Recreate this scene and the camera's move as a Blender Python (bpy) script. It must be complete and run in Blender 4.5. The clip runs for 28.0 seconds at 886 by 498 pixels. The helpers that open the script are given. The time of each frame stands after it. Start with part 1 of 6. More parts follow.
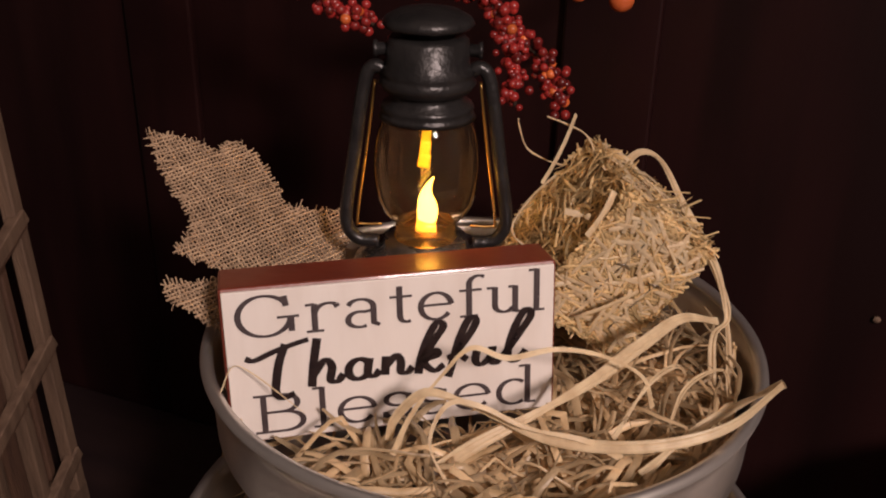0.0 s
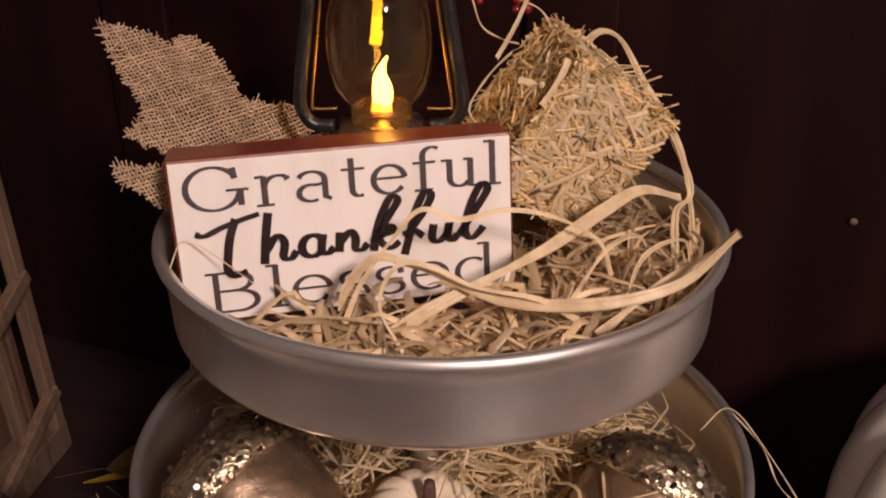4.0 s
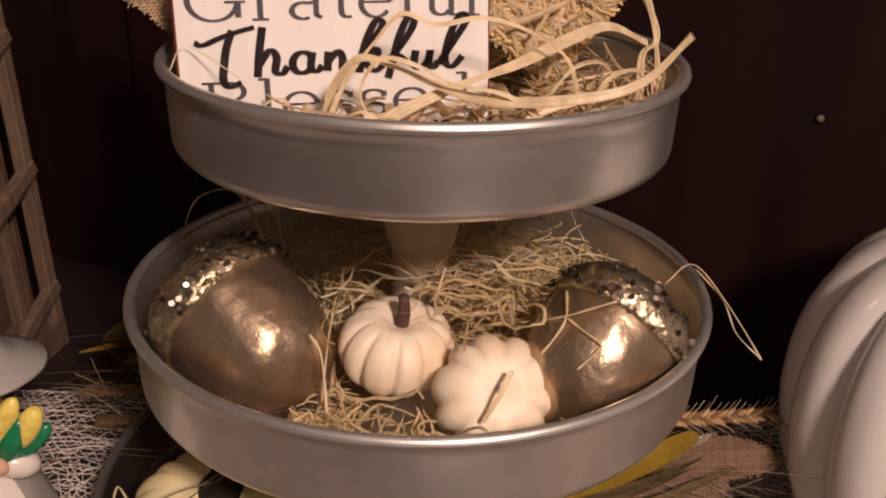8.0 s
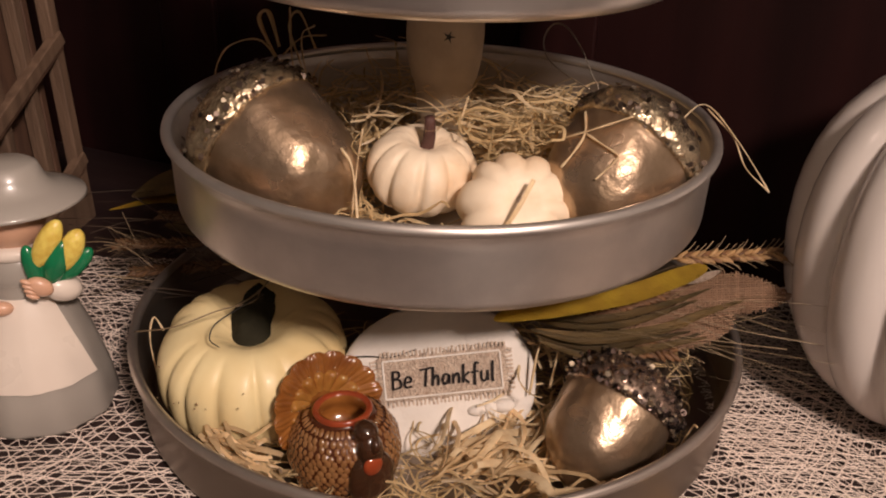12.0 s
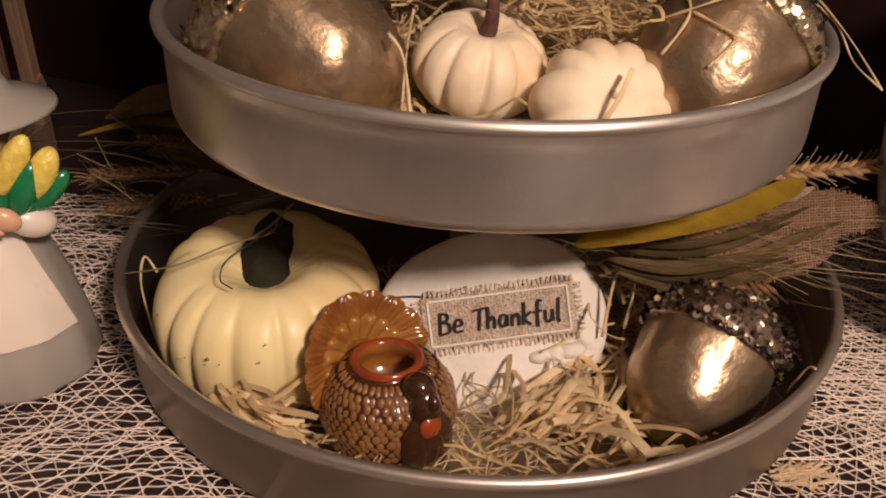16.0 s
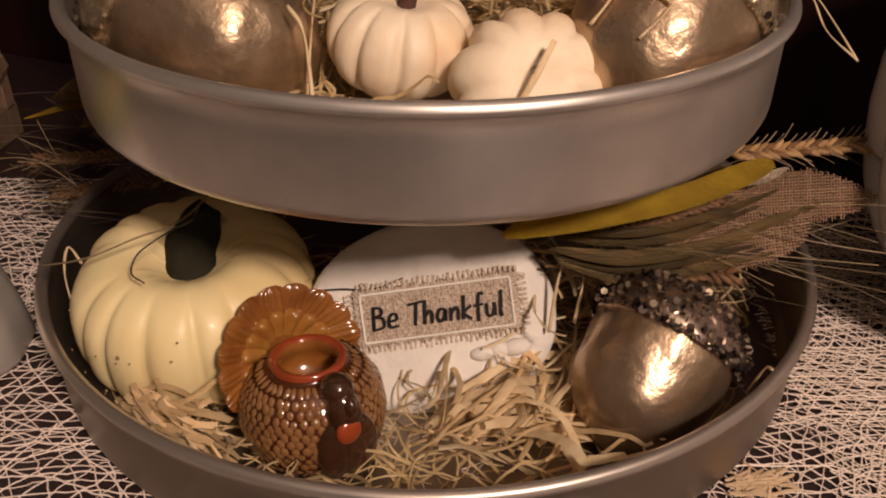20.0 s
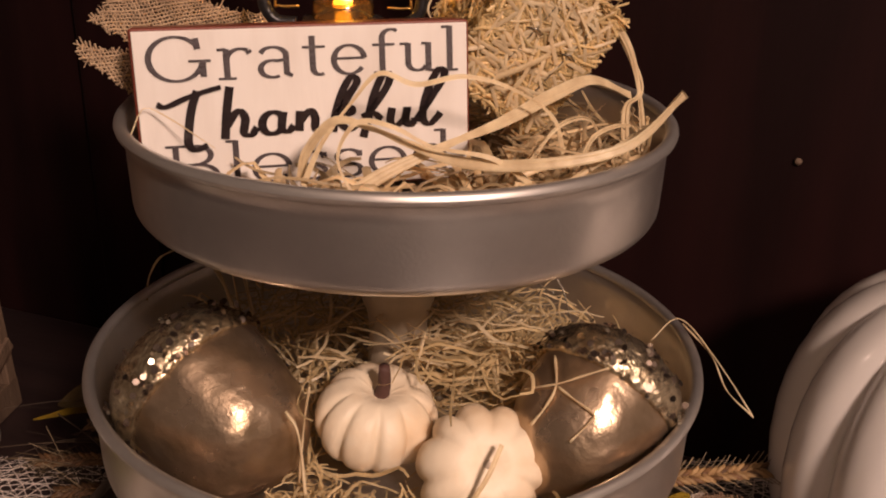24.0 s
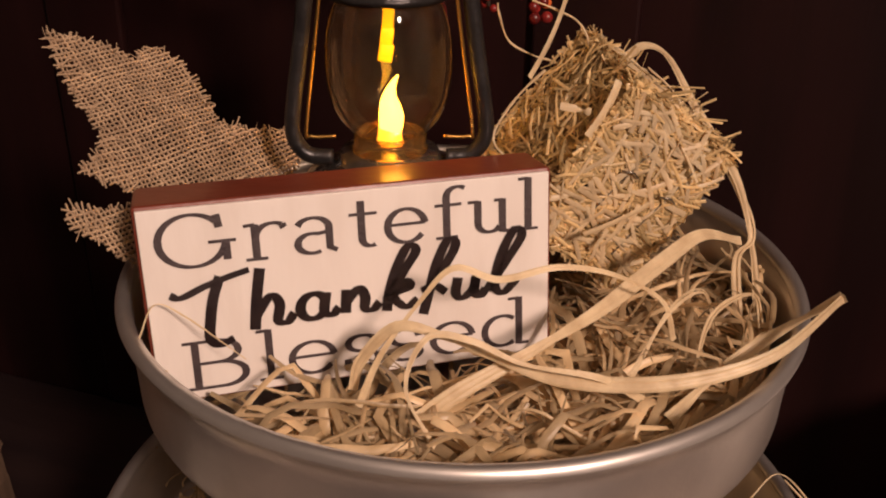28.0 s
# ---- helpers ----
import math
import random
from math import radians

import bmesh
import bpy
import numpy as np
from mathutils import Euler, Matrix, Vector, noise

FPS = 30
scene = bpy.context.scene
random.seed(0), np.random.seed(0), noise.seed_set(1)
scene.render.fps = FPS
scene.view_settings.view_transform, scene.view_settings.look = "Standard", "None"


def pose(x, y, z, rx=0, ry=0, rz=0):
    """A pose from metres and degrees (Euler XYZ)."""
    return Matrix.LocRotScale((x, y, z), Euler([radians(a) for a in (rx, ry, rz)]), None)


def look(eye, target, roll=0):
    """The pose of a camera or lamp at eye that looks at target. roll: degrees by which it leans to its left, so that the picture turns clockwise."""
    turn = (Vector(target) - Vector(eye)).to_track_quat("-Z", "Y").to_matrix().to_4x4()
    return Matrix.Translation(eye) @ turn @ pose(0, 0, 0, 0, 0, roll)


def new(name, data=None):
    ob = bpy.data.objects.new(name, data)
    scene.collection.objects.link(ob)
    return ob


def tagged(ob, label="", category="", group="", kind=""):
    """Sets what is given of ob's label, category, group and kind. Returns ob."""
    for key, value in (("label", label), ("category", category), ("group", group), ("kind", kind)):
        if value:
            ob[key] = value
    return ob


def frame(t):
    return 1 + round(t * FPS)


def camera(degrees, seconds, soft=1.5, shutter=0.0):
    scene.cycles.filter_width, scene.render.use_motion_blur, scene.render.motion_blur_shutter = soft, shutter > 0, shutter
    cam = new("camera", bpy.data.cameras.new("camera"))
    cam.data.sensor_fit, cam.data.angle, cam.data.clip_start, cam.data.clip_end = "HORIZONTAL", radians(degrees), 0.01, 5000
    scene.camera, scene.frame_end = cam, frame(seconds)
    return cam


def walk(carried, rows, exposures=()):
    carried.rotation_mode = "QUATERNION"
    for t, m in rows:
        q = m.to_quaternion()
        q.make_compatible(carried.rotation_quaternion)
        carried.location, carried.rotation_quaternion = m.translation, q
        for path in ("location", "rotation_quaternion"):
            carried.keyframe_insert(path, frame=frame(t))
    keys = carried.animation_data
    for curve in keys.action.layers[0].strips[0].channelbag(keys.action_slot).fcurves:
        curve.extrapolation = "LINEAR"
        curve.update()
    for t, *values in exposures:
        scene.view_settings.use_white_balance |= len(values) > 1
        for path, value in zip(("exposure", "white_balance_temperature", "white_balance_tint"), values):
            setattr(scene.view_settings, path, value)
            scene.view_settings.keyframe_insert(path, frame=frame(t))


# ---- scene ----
cam = camera(50.28, 28.0, soft=2.0)
ROWS = [  # seconds, place, turn
    (0.0, -0.0140, -0.3203, 1.1914, 64.52, -1.12, 0.69),
    (0.5, -0.0073, -0.3161, 1.1857, 63.88, -0.65, 0.49),
    (1.0, 0.0005, -0.3077, 1.1799, 63.07, -0.21, 0.78),
    (1.5, 0.0053, -0.2995, 1.1712, 62.30, -0.08, 1.26),
    (2.0, 0.0095, -0.2993, 1.1652, 62.13, -0.00, 1.48),
    (2.5, 0.0110, -0.3024, 1.1554, 62.29, -0.17, 1.73),
    (4.5, 0.0023, -0.3455, 1.1447, 65.19, 0.24, -0.04),
    (5.0, 0.0015, -0.3547, 1.1350, 65.92, 0.01, -0.25),
    (5.5, 0.0017, -0.3596, 1.1275, 66.44, -0.45, -0.27),
    (6.0, 0.0021, -0.3703, 1.1200, 67.31, -0.78, -0.25),
    (6.5, 0.0081, -0.3813, 1.1094, 67.50, -1.11, -0.10),
    (7.0, 0.0129, -0.3916, 1.1037, 67.12, -1.48, 0.42),
    (7.5, 0.0144, -0.3932, 1.0948, 66.87, -1.58, 1.00),
    (8.0, 0.0159, -0.3892, 1.0877, 66.22, -1.39, 1.36),
    (8.5, 0.0155, -0.3938, 1.0847, 65.93, -1.35, 1.75),
    (9.0, 0.0151, -0.3984, 1.0790, 65.65, -1.28, 1.94),
    (9.5, 0.0148, -0.4012, 1.0701, 65.27, -1.29, 2.02),
    (10.0, 0.0150, -0.4049, 1.0631, 64.95, -1.09, 1.98),
    (10.5, 0.0172, -0.4089, 1.0559, 64.41, -1.05, 1.97),
    (11.0, 0.0167, -0.4169, 1.0544, 64.25, -1.11, 2.03),
    (11.5, 0.0125, -0.4239, 1.0510, 63.95, -1.29, 1.89),
    (12.0, 0.0093, -0.4301, 1.0455, 63.51, -1.54, 1.63),
    (12.5, 0.0090, -0.4325, 1.0433, 63.22, -1.48, 1.66),
    (14.5, -0.0084, -0.4138, 1.0334, 61.15, -0.63, 0.62),
    (15.0, -0.0163, -0.4027, 1.0250, 60.67, -0.55, -0.82),
    (15.5, -0.0268, -0.3875, 1.0112, 60.47, -1.07, -1.40),
    (16.0, -0.0312, -0.3704, 0.9993, 60.71, -1.83, -1.52),
    (16.5, -0.0323, -0.3599, 0.9868, 60.88, -2.48, -1.70),
    (17.0, -0.0343, -0.3490, 0.9767, 60.46, -2.60, -1.26),
    (17.5, -0.0263, -0.3414, 0.9756, 60.39, -2.28, -0.86),
    (18.0, -0.0197, -0.3380, 0.9737, 60.30, -1.69, -0.20),
    (18.5, -0.0045, -0.3388, 0.9758, 59.95, -0.92, 0.19),
    (19.0, 0.0020, -0.3463, 0.9789, 59.96, -0.44, 0.46),
    (19.5, 0.0086, -0.3509, 0.9840, 59.75, -0.19, 0.79),
    (20.0, 0.0101, -0.3460, 0.9920, 59.16, -0.23, 0.69),
    (20.5, 0.0086, -0.3390, 1.0002, 58.54, -0.38, 0.44),
    (21.0, 0.0081, -0.3300, 1.0116, 58.18, -0.49, -0.28),
    (21.5, 0.0043, -0.3298, 1.0261, 58.72, -0.75, -1.69),
    (22.0, 0.0029, -0.3357, 1.0402, 60.42, -0.94, -2.40),
    (22.5, -0.0045, -0.3412, 1.0514, 63.56, -0.77, -3.33),
    (24.5, 0.0084, -0.3692, 1.1078, 68.61, -1.33, -0.99),
    (25.0, 0.0085, -0.3626, 1.1169, 69.69, -1.08, -0.76),
    (25.5, 0.0064, -0.3500, 1.1268, 69.67, -0.64, -0.90),
    (26.0, 0.0053, -0.3343, 1.1371, 69.65, 0.04, -1.63),
    (26.5, -0.0036, -0.3169, 1.1417, 69.06, 0.32, -2.02),
    (27.0, -0.0111, -0.2983, 1.1419, 67.59, 0.15, -2.15),
    (27.5, -0.0143, -0.2865, 1.1437, 66.03, -0.18, -2.82),
    (28.0, -0.0186, -0.2747, 1.1411, 64.24, -0.78, -2.49),
]
walk(cam, [(t, pose(x, y, z, rx, ry, rz)) for t, x, y, z, rx, ry, rz in ROWS],
     [(0.0, -0.38, 5850, 12), (4.5, -0.14, 6000, 14), (8.5, -0.08, 6150, 12), (12.5, -0.04, 6200, 9), (15.0, -0.04, 6500, 9), (20.0, -0.20, 6650, 10), (22.5, -0.18, 6650, 12), (25.0, -0.22, 6700, 17), (28.0, -0.25, 6750, 17)])

# ---- world and lamps ----
world = bpy.data.worlds.new("evening_room")
scene.world = world
world.use_nodes = True
world.node_tree.nodes["Background"].inputs["Color"].default_value = (1.0, 0.72, 0.5, 1)
world.node_tree.nodes["Background"].inputs["Strength"].default_value = 0.09


def lamp(name, kind, place, target, watts, colour, size):
    data = bpy.data.lights.new(name, kind)
    data.energy, data.color = watts, colour
    data.shadow_soft_size = size
    ob = new(name, data)
    ob.matrix_world = look(place, target)
    return ob


room_lamp = lamp("room_lamp", "POINT", (0.490, -1.170, 1.775), (0.0, 0.0, 0.9), 97.0, (1.0, 0.755, 0.625), 0.10)


# ---- materials ----
def material(name, colour, rough=0.6, metal=0.0, second=None, scale=40.0, amount=0.5, bump=0.0, bump_scale=300.0,
             vary=0.0, island=False, coat=0.0, stretch=(1, 1, 1), detail=6.0, sharp=(0.35, 0.65), rough_vary=0.12, sheen=0.0):
    m = bpy.data.materials.new(name)
    m.use_nodes = True
    n, l = m.node_tree.nodes, m.node_tree.links
    b = n["Principled BSDF"]
    b.inputs["Metallic"].default_value = metal
    b.inputs["Coat Weight"].default_value = coat
    b.inputs["Coat Roughness"].default_value = 0.08
    b.inputs["Sheen Weight"].default_value = sheen
    co = n.new("ShaderNodeTexCoord")
    mp = n.new("ShaderNodeMapping")
    mp.inputs["Scale"].default_value = stretch
    l.new(co.outputs["Object"], mp.inputs["Vector"])
    noise_a = n.new("ShaderNodeTexNoise")
    noise_a.inputs["Scale"].default_value = scale
    noise_a.inputs["Detail"].default_value = detail
    l.new(mp.outputs["Vector"], noise_a.inputs["Vector"])
    ramp = n.new("ShaderNodeMapRange")
    ramp.inputs["From Min"].default_value, ramp.inputs["From Max"].default_value = sharp
    ramp.inputs["To Max"].default_value = amount
    l.new(noise_a.outputs["Fac"], ramp.inputs["Value"])
    mix = n.new("ShaderNodeMix")
    mix.data_type = "RGBA"
    mix.inputs["A"].default_value = (*colour, 1)
    mix.inputs["B"].default_value = (*(second or [c * 0.6 for c in colour]), 1)
    l.new(ramp.outputs["Result"], mix.inputs["Factor"])
    out = mix.outputs["Result"]
    if vary:
        if island:
            src = n.new("ShaderNodeNewGeometry").outputs["Random Per Island"]
        else:
            src = n.new("ShaderNodeObjectInfo").outputs["Random"]
        mr = n.new("ShaderNodeMapRange")
        mr.inputs["To Min"].default_value, mr.inputs["To Max"].default_value = 1 - vary, 1 + vary * 0.6
        l.new(src, mr.inputs["Value"])
        hsv = n.new("ShaderNodeHueSaturation")
        l.new(out, hsv.inputs["Color"])
        l.new(mr.outputs["Result"], hsv.inputs["Value"])
        out = hsv.outputs["Color"]
    l.new(out, b.inputs["Base Color"])
    rr = n.new("ShaderNodeMapRange")
    rr.inputs["To Min"].default_value, rr.inputs["To Max"].default_value = max(0.02, rough - rough_vary), min(1, rough + rough_vary)
    l.new(noise_a.outputs["Fac"], rr.inputs["Value"])
    l.new(rr.outputs["Result"], b.inputs["Roughness"])
    if bump:
        noise_b = n.new("ShaderNodeTexNoise")
        noise_b.inputs["Scale"].default_value = bump_scale
        noise_b.inputs["Detail"].default_value = 4
        l.new(mp.outputs["Vector"], noise_b.inputs["Vector"])
        bp = n.new("ShaderNodeBump")
        bp.inputs["Strength"].default_value = bump
        bp.inputs["Distance"].default_value = 0.002
        l.new(noise_b.outputs["Fac"], bp.inputs["Height"])
        l.new(bp.outputs["Normal"], b.inputs["Normal"])
    return m


def thin(m, share):
    """Lets some light through a thin dry fibre."""
    n, l = m.node_tree.nodes, m.node_tree.links
    b, out = n["Principled BSDF"], n["Material Output"]
    t, mix = n.new("ShaderNodeBsdfTranslucent"), n.new("ShaderNodeMixShader")
    l.new(b.inputs["Base Color"].links[0].from_socket, t.inputs["Color"])
    mix.inputs["Fac"].default_value = share
    l.new(b.outputs["BSDF"], mix.inputs[1])
    l.new(t.outputs["BSDF"], mix.inputs[2])
    l.new(mix.outputs["Shader"], out.inputs["Surface"])


def shader(m):
    return m.node_tree.nodes["Principled BSDF"]


PAN = material("dull_aluminium", (0.72, 0.67, 0.62), 0.35, 0.93, (0.40, 0.37, 0.345), 26, 0.75, 0.04, 700, detail=7, sharp=(0.40, 0.82), rough_vary=0.20)
# Lower tier: darker copies of PAN and RIM, its dimness put into the colour.
PAN_LOW = material("shaded_aluminium", (0.34, 0.29, 0.245), 0.36, 0.95, (0.24, 0.20, 0.165), 14, 0.6, 0.03, 700, detail=5, sharp=(0.35, 0.80), rough_vary=0.14)
RIM_LOW = material("shaded_aluminium_edge", (0.56, 0.50, 0.45), 0.38, 0.88, (0.40, 0.35, 0.31), 80, 0.4)
RIM = material("polished_aluminium_edge", (0.66, 0.62, 0.58), 0.38, 0.85, (0.5, 0.46, 0.42), 80, 0.4)
POST = material("cream_painted_wood", (0.52, 0.43, 0.32), 0.5, 0, (0.38, 0.30, 0.21), 60, 0.7, 0.15, 400)
STAR = material("black_ink", (0.02, 0.018, 0.016), 0.6)
WALL = material("dark_mahogany_panel", (0.0185, 0.0062, 0.0060), 0.45, 0, (0.0085, 0.0030, 0.0030), 5, 0.9, 0.06, 60, stretch=(6, 6, 0.7))
WALL.node_tree.nodes["Principled BSDF"].inputs["Specular IOR Level"].default_value = 0.12
TABLE = material("dark_stained_tabletop", (0.030, 0.017, 0.016), 0.4, 0, (0.016, 0.009, 0.010), 8, 0.8, 0.1, 80, stretch=(1, 7, 1))
ROOM = material("beige_bounce_paint", (0.31, 0.29, 0.26), 0.9, 0, (0.28, 0.26, 0.235), 2, 0.5)
CARPET = material("brown_carpet", (0.16, 0.12, 0.09), 0.95, 0, (0.11, 0.08, 0.06), 30, 0.7, 0.3, 200)
NET = material("ecru_netting_thread", (0.82, 0.71, 0.63), 0.85, 0, (0.68, 0.57, 0.49), 30, 0.6, 0.3, 900, vary=0.14, island=True)
BAND = material("tan_selvedge_thread", (0.56, 0.42, 0.27), 0.85, 0, (0.42, 0.30, 0.18), 60, 0.6, 0.3, 900, vary=0.2, island=True)
RAFFIA = material("dry_raffia", (0.88, 0.670, 0.400), 0.36, 0, (0.49, 0.335, 0.16), 60, 0.8, 0.15, 500, vary=0.50, island=True, sheen=0.1)
RAFFIA_PALE = material("pale_raffia_ribbon", (0.94, 0.78, 0.51), 0.38, 0, (0.68, 0.505, 0.29), 120, 0.8, 0.15, 700, vary=0.18, island=True)
STRAW = material("chopped_straw", (0.93, 0.715, 0.375), 0.26, 0, (0.62, 0.42, 0.185), 90, 0.75, 0.12, 600, vary=0.42, island=True)
# Core straw darkened in colour to give shade in the bale's gaps.
STRAW_CORE = material("packed_straw_gap_shade", (0.36, 0.25, 0.11), 0.8, 0, (0.16, 0.10, 0.04), 260, 0.9, 0.7, 500)
FINE_HAY = material("curled_excelsior", (0.80, 0.62, 0.35), 0.45, 0, (0.56, 0.40, 0.19), 70, 0.7, 0.15, 600, vary=0.36, island=True)
BURLAP = material("natural_burlap", (0.51, 0.36, 0.225), 0.9, 0, (0.32, 0.21, 0.125), 120, 0.7, 0.5, 900, vary=0.28, island=True)
BURLAP_RED = material("brown_burlap", (0.34, 0.215, 0.135), 0.9, 0, (0.21, 0.12, 0.07), 120, 0.7, 0.5, 900, vary=0.25, island=True)
BURLAP_BACK = material("burlap_gap_shade", (0.16, 0.075, 0.04), 0.95, 0, (0.10, 0.05, 0.028), 120, 0.7, 0.5, 900)
SIGN_RED = material("barn_red_paint", (0.20, 0.042, 0.022), 0.38, 0, (0.13, 0.03, 0.018), 40, 0.5, 0.08, 200, coat=0.15)
SIGN_WHITE = material("whitewashed_board", (0.80, 0.74, 0.68), 0.55, 0, (0.66, 0.58, 0.51), 30, 0.55, 0.05, 200, stretch=(2.2, 1, 0.5), sharp=(0.45, 0.7))
SIGN_INK = material("charcoal_lettering", (0.045, 0.032, 0.034), 0.5, 0, (0.075, 0.055, 0.055), 300, 0.7, 0.2, 600)
SIGN_GLOSS = material("glossy_black_brush_lettering", (0.018, 0.012, 0.013), 0.16, 0, (0.03, 0.02, 0.02), 200, 0.6, 0.2, 350)
BLACK_METAL = material("black_lantern_metal", (0.030, 0.028, 0.028), 0.34, 0.55, (0.055, 0.05, 0.048), 120, 0.6, 0.25, 350)
STEEL = material("worn_steel_tank", (0.52, 0.50, 0.47), 0.27, 0.97, (0.13, 0.12, 0.11), 60, 0.7, 0.10, 300)
BRASS = material("brass_wire", (0.75, 0.45, 0.13), 0.3, 0.95)
BERRY = material("red_berry_skin", (0.30, 0.024, 0.020), 0.25, 0, (0.16, 0.012, 0.012), 90, 0.6, 0.05, 200, vary=0.7, coat=0.3)
BERRY_ORANGE = material("orange_berry_skin", (0.62, 0.15, 0.03), 0.28, 0, (0.5, 0.09, 0.03), 90, 0.6, vary=0.3, coat=0.3)
TWIG = material("dark_twig", (0.05, 0.03, 0.02), 0.8, 0, (0.03, 0.02, 0.012), 80, 0.5, 0.4, 400)
GOLD = material("champagne_gold_leaf", (0.57, 0.425, 0.30), 0.31, 0.88, (0.33, 0.24, 0.15), 55, 0.9, 0.38, 130, rough_vary=0.16, detail=9)
CAP_GOLD = material("pale_gold_glitter_cap", (0.84, 0.72, 0.50), 0.24, 0.94, (0.40, 0.30, 0.19), 170, 0.9, 0.8, 330)
SEQUIN = material("smoky_bronze_sequin", (0.36, 0.28, 0.23), 0.24, 0.92, (0.2, 0.15, 0.12), 200, 0.6, vary=0.75)
SEQUIN_GLASS = material("clear_gold_sequin", (0.80, 0.70, 0.55), 0.18, 0.9, (0.6, 0.5, 0.36), 200, 0.6, vary=0.5)
SEQUIN_SMOKE = material("smoky_silver_sequin", (0.44, 0.36, 0.34), 0.11, 0.95, (0.18, 0.13, 0.12), 200, 0.6, vary=0.8)
MINI = material("ivory_mini_pumpkin", (0.86, 0.73, 0.55), 0.5, 0, (0.76, 0.53, 0.31), 38, 0.8, 0.32, 120, detail=10, sharp=(0.46, 0.74))
CREAM = material("pale_yellow_pumpkin_skin", (0.84, 0.72, 0.41), 0.44, 0, (0.74, 0.57, 0.27), 22, 0.85, 0.14, 45, coat=0.05)
STEM = material("brown_pumpkin_stem", (0.10, 0.045, 0.035), 0.7, 0, (0.05, 0.022, 0.018), 60, 0.6, 0.4, 500)
SPOT = material("brown_skin_spot", (0.30, 0.19, 0.09), 0.6)
GREEN_STEM = material("dark_green_stem", (0.026, 0.024, 0.014), 0.9, 0, (0.014, 0.013, 0.008), 60, 0.8, 0.6, 300)
PORCELAIN = material("white_glazed_ceramic", (0.70, 0.65, 0.61), 0.2, 0, (0.63, 0.58, 0.545), 8, 0.5, 0.02, 60, coat=0.35)
PLASTER = material("white_plaster_stone", (0.80, 0.76, 0.70), 0.75, 0, (0.68, 0.63, 0.57), 40, 0.6, 0.35, 180)
LINEN = material("tan_linen_relief", (0.68, 0.57, 0.46), 0.9, 0, (0.48, 0.36, 0.28), 320, 0.8, 0.9, 700, vary=0.15, island=True)
INK = material("black_hand_lettering", (0.014, 0.010, 0.010), 0.45)
TURKEY = material("amber_glazed_ceramic", (0.29, 0.115, 0.026), 0.16, 0, (0.16, 0.050, 0.010), 70, 0.85, 0.04, 120, coat=0.7)
TURKEY_GROOVE = material("brown_groove_glaze", (0.075, 0.022, 0.007), 0.16, 0, (0.045, 0.013, 0.005), 90, 0.6, coat=0.6)
TURKEY_PALE = material("honey_glaze", (0.38, 0.19, 0.042), 0.15, 0, (0.26, 0.10, 0.02), 90, 0.8, 0.04, 120, coat=0.7)
TURKEY_SCALE = material("tan_scale_glaze", (0.27, 0.14, 0.055), 0.14, 0, (0.16, 0.065, 0.022), 60, 0.85, 0.04, 120, coat=0.8)
TURKEY_DARK = material("dark_glaze", (0.035, 0.016, 0.008), 0.12, 0, (0.06, 0.022, 0.010), 80, 0.6, coat=0.6)
TURKEY_RED = material("red_brown_glaze", (0.30, 0.055, 0.018), 0.15, 0, (0.20, 0.035, 0.012), 70, 0.6, coat=0.6)
FIG_GREY = material("warm_grey_glaze", (0.36, 0.335, 0.30), 0.3, 0, (0.32, 0.29, 0.26), 20, 0.5, coat=0.25)
FIG_WHITE = material("cream_glaze", (0.76, 0.68, 0.60), 0.3, 0, (0.70, 0.61, 0.53), 30, 0.5, coat=0.25)
FIG_SKIN = material("buff_glaze", (0.66, 0.40, 0.27), 0.35, 0, (0.6, 0.34, 0.22), 30, 0.5, coat=0.2)
FIG_BROWN = material("brown_glaze", (0.13, 0.055, 0.03), 0.35, 0, (0.08, 0.03, 0.02), 60, 0.5, coat=0.2)
FIG_GREEN = material("green_glaze", (0.012, 0.19, 0.075), 0.22, 0, (0.008, 0.12, 0.05), 60, 0.6, coat=0.4)
FIG_YELLOW = material("yellow_glaze", (0.80, 0.66, 0.15), 0.3, 0, (0.62, 0.42, 0.06), 240, 0.8, 0.3, 500, coat=0.2)
YELLOW_LEAF = material("yellow_fabric_leaf", (0.52, 0.36, 0.03), 0.7, 0, (0.34, 0.20, 0.02), 60, 0.6, 0.3, 400)
OLIVE_LEAF = material("olive_dry_leaf", (0.10, 0.072, 0.028), 0.55, 0, (0.24, 0.155, 0.06), 40, 0.9, 0.4, 300, vary=0.45, stretch=(1, 4, 4))
WHEAT = material("dry_wheat", (0.40, 0.25, 0.11), 0.6, 0, (0.24, 0.13, 0.05), 120, 0.7, 0.4, 500, vary=0.3)
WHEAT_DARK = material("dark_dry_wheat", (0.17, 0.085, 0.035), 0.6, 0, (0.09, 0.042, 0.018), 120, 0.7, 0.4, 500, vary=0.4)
AWN = material("pale_grass_awn", (0.26, 0.19, 0.11), 0.6, 0, (0.15, 0.10, 0.05), 60, 0.6, vary=0.35, island=True)
# Brown awns, made darker still for the shade beside the lattice lantern.
AWN_DARK = material("brown_shaded_awn", (0.060, 0.038, 0.021), 0.8, 0, (0.035, 0.021, 0.012), 60, 0.7, vary=0.4, island=True)
WOOD = material("weathered_lantern_wood", (0.165, 0.105, 0.068), 0.65, 0, (0.085, 0.05, 0.031), 30, 0.8, 0.4, 150, vary=0.2, stretch=(5, 5, 0.6))
WOOD_DARK = material("dark_board_and_shade_wood", (0.12, 0.065, 0.04), 0.6, 0, (0.06, 0.03, 0.02), 30, 0.8, 0.3, 150, stretch=(5, 5, 0.8))
WIRE = material("dull_binding_wire", (0.36, 0.32, 0.26), 0.3, 0.9)
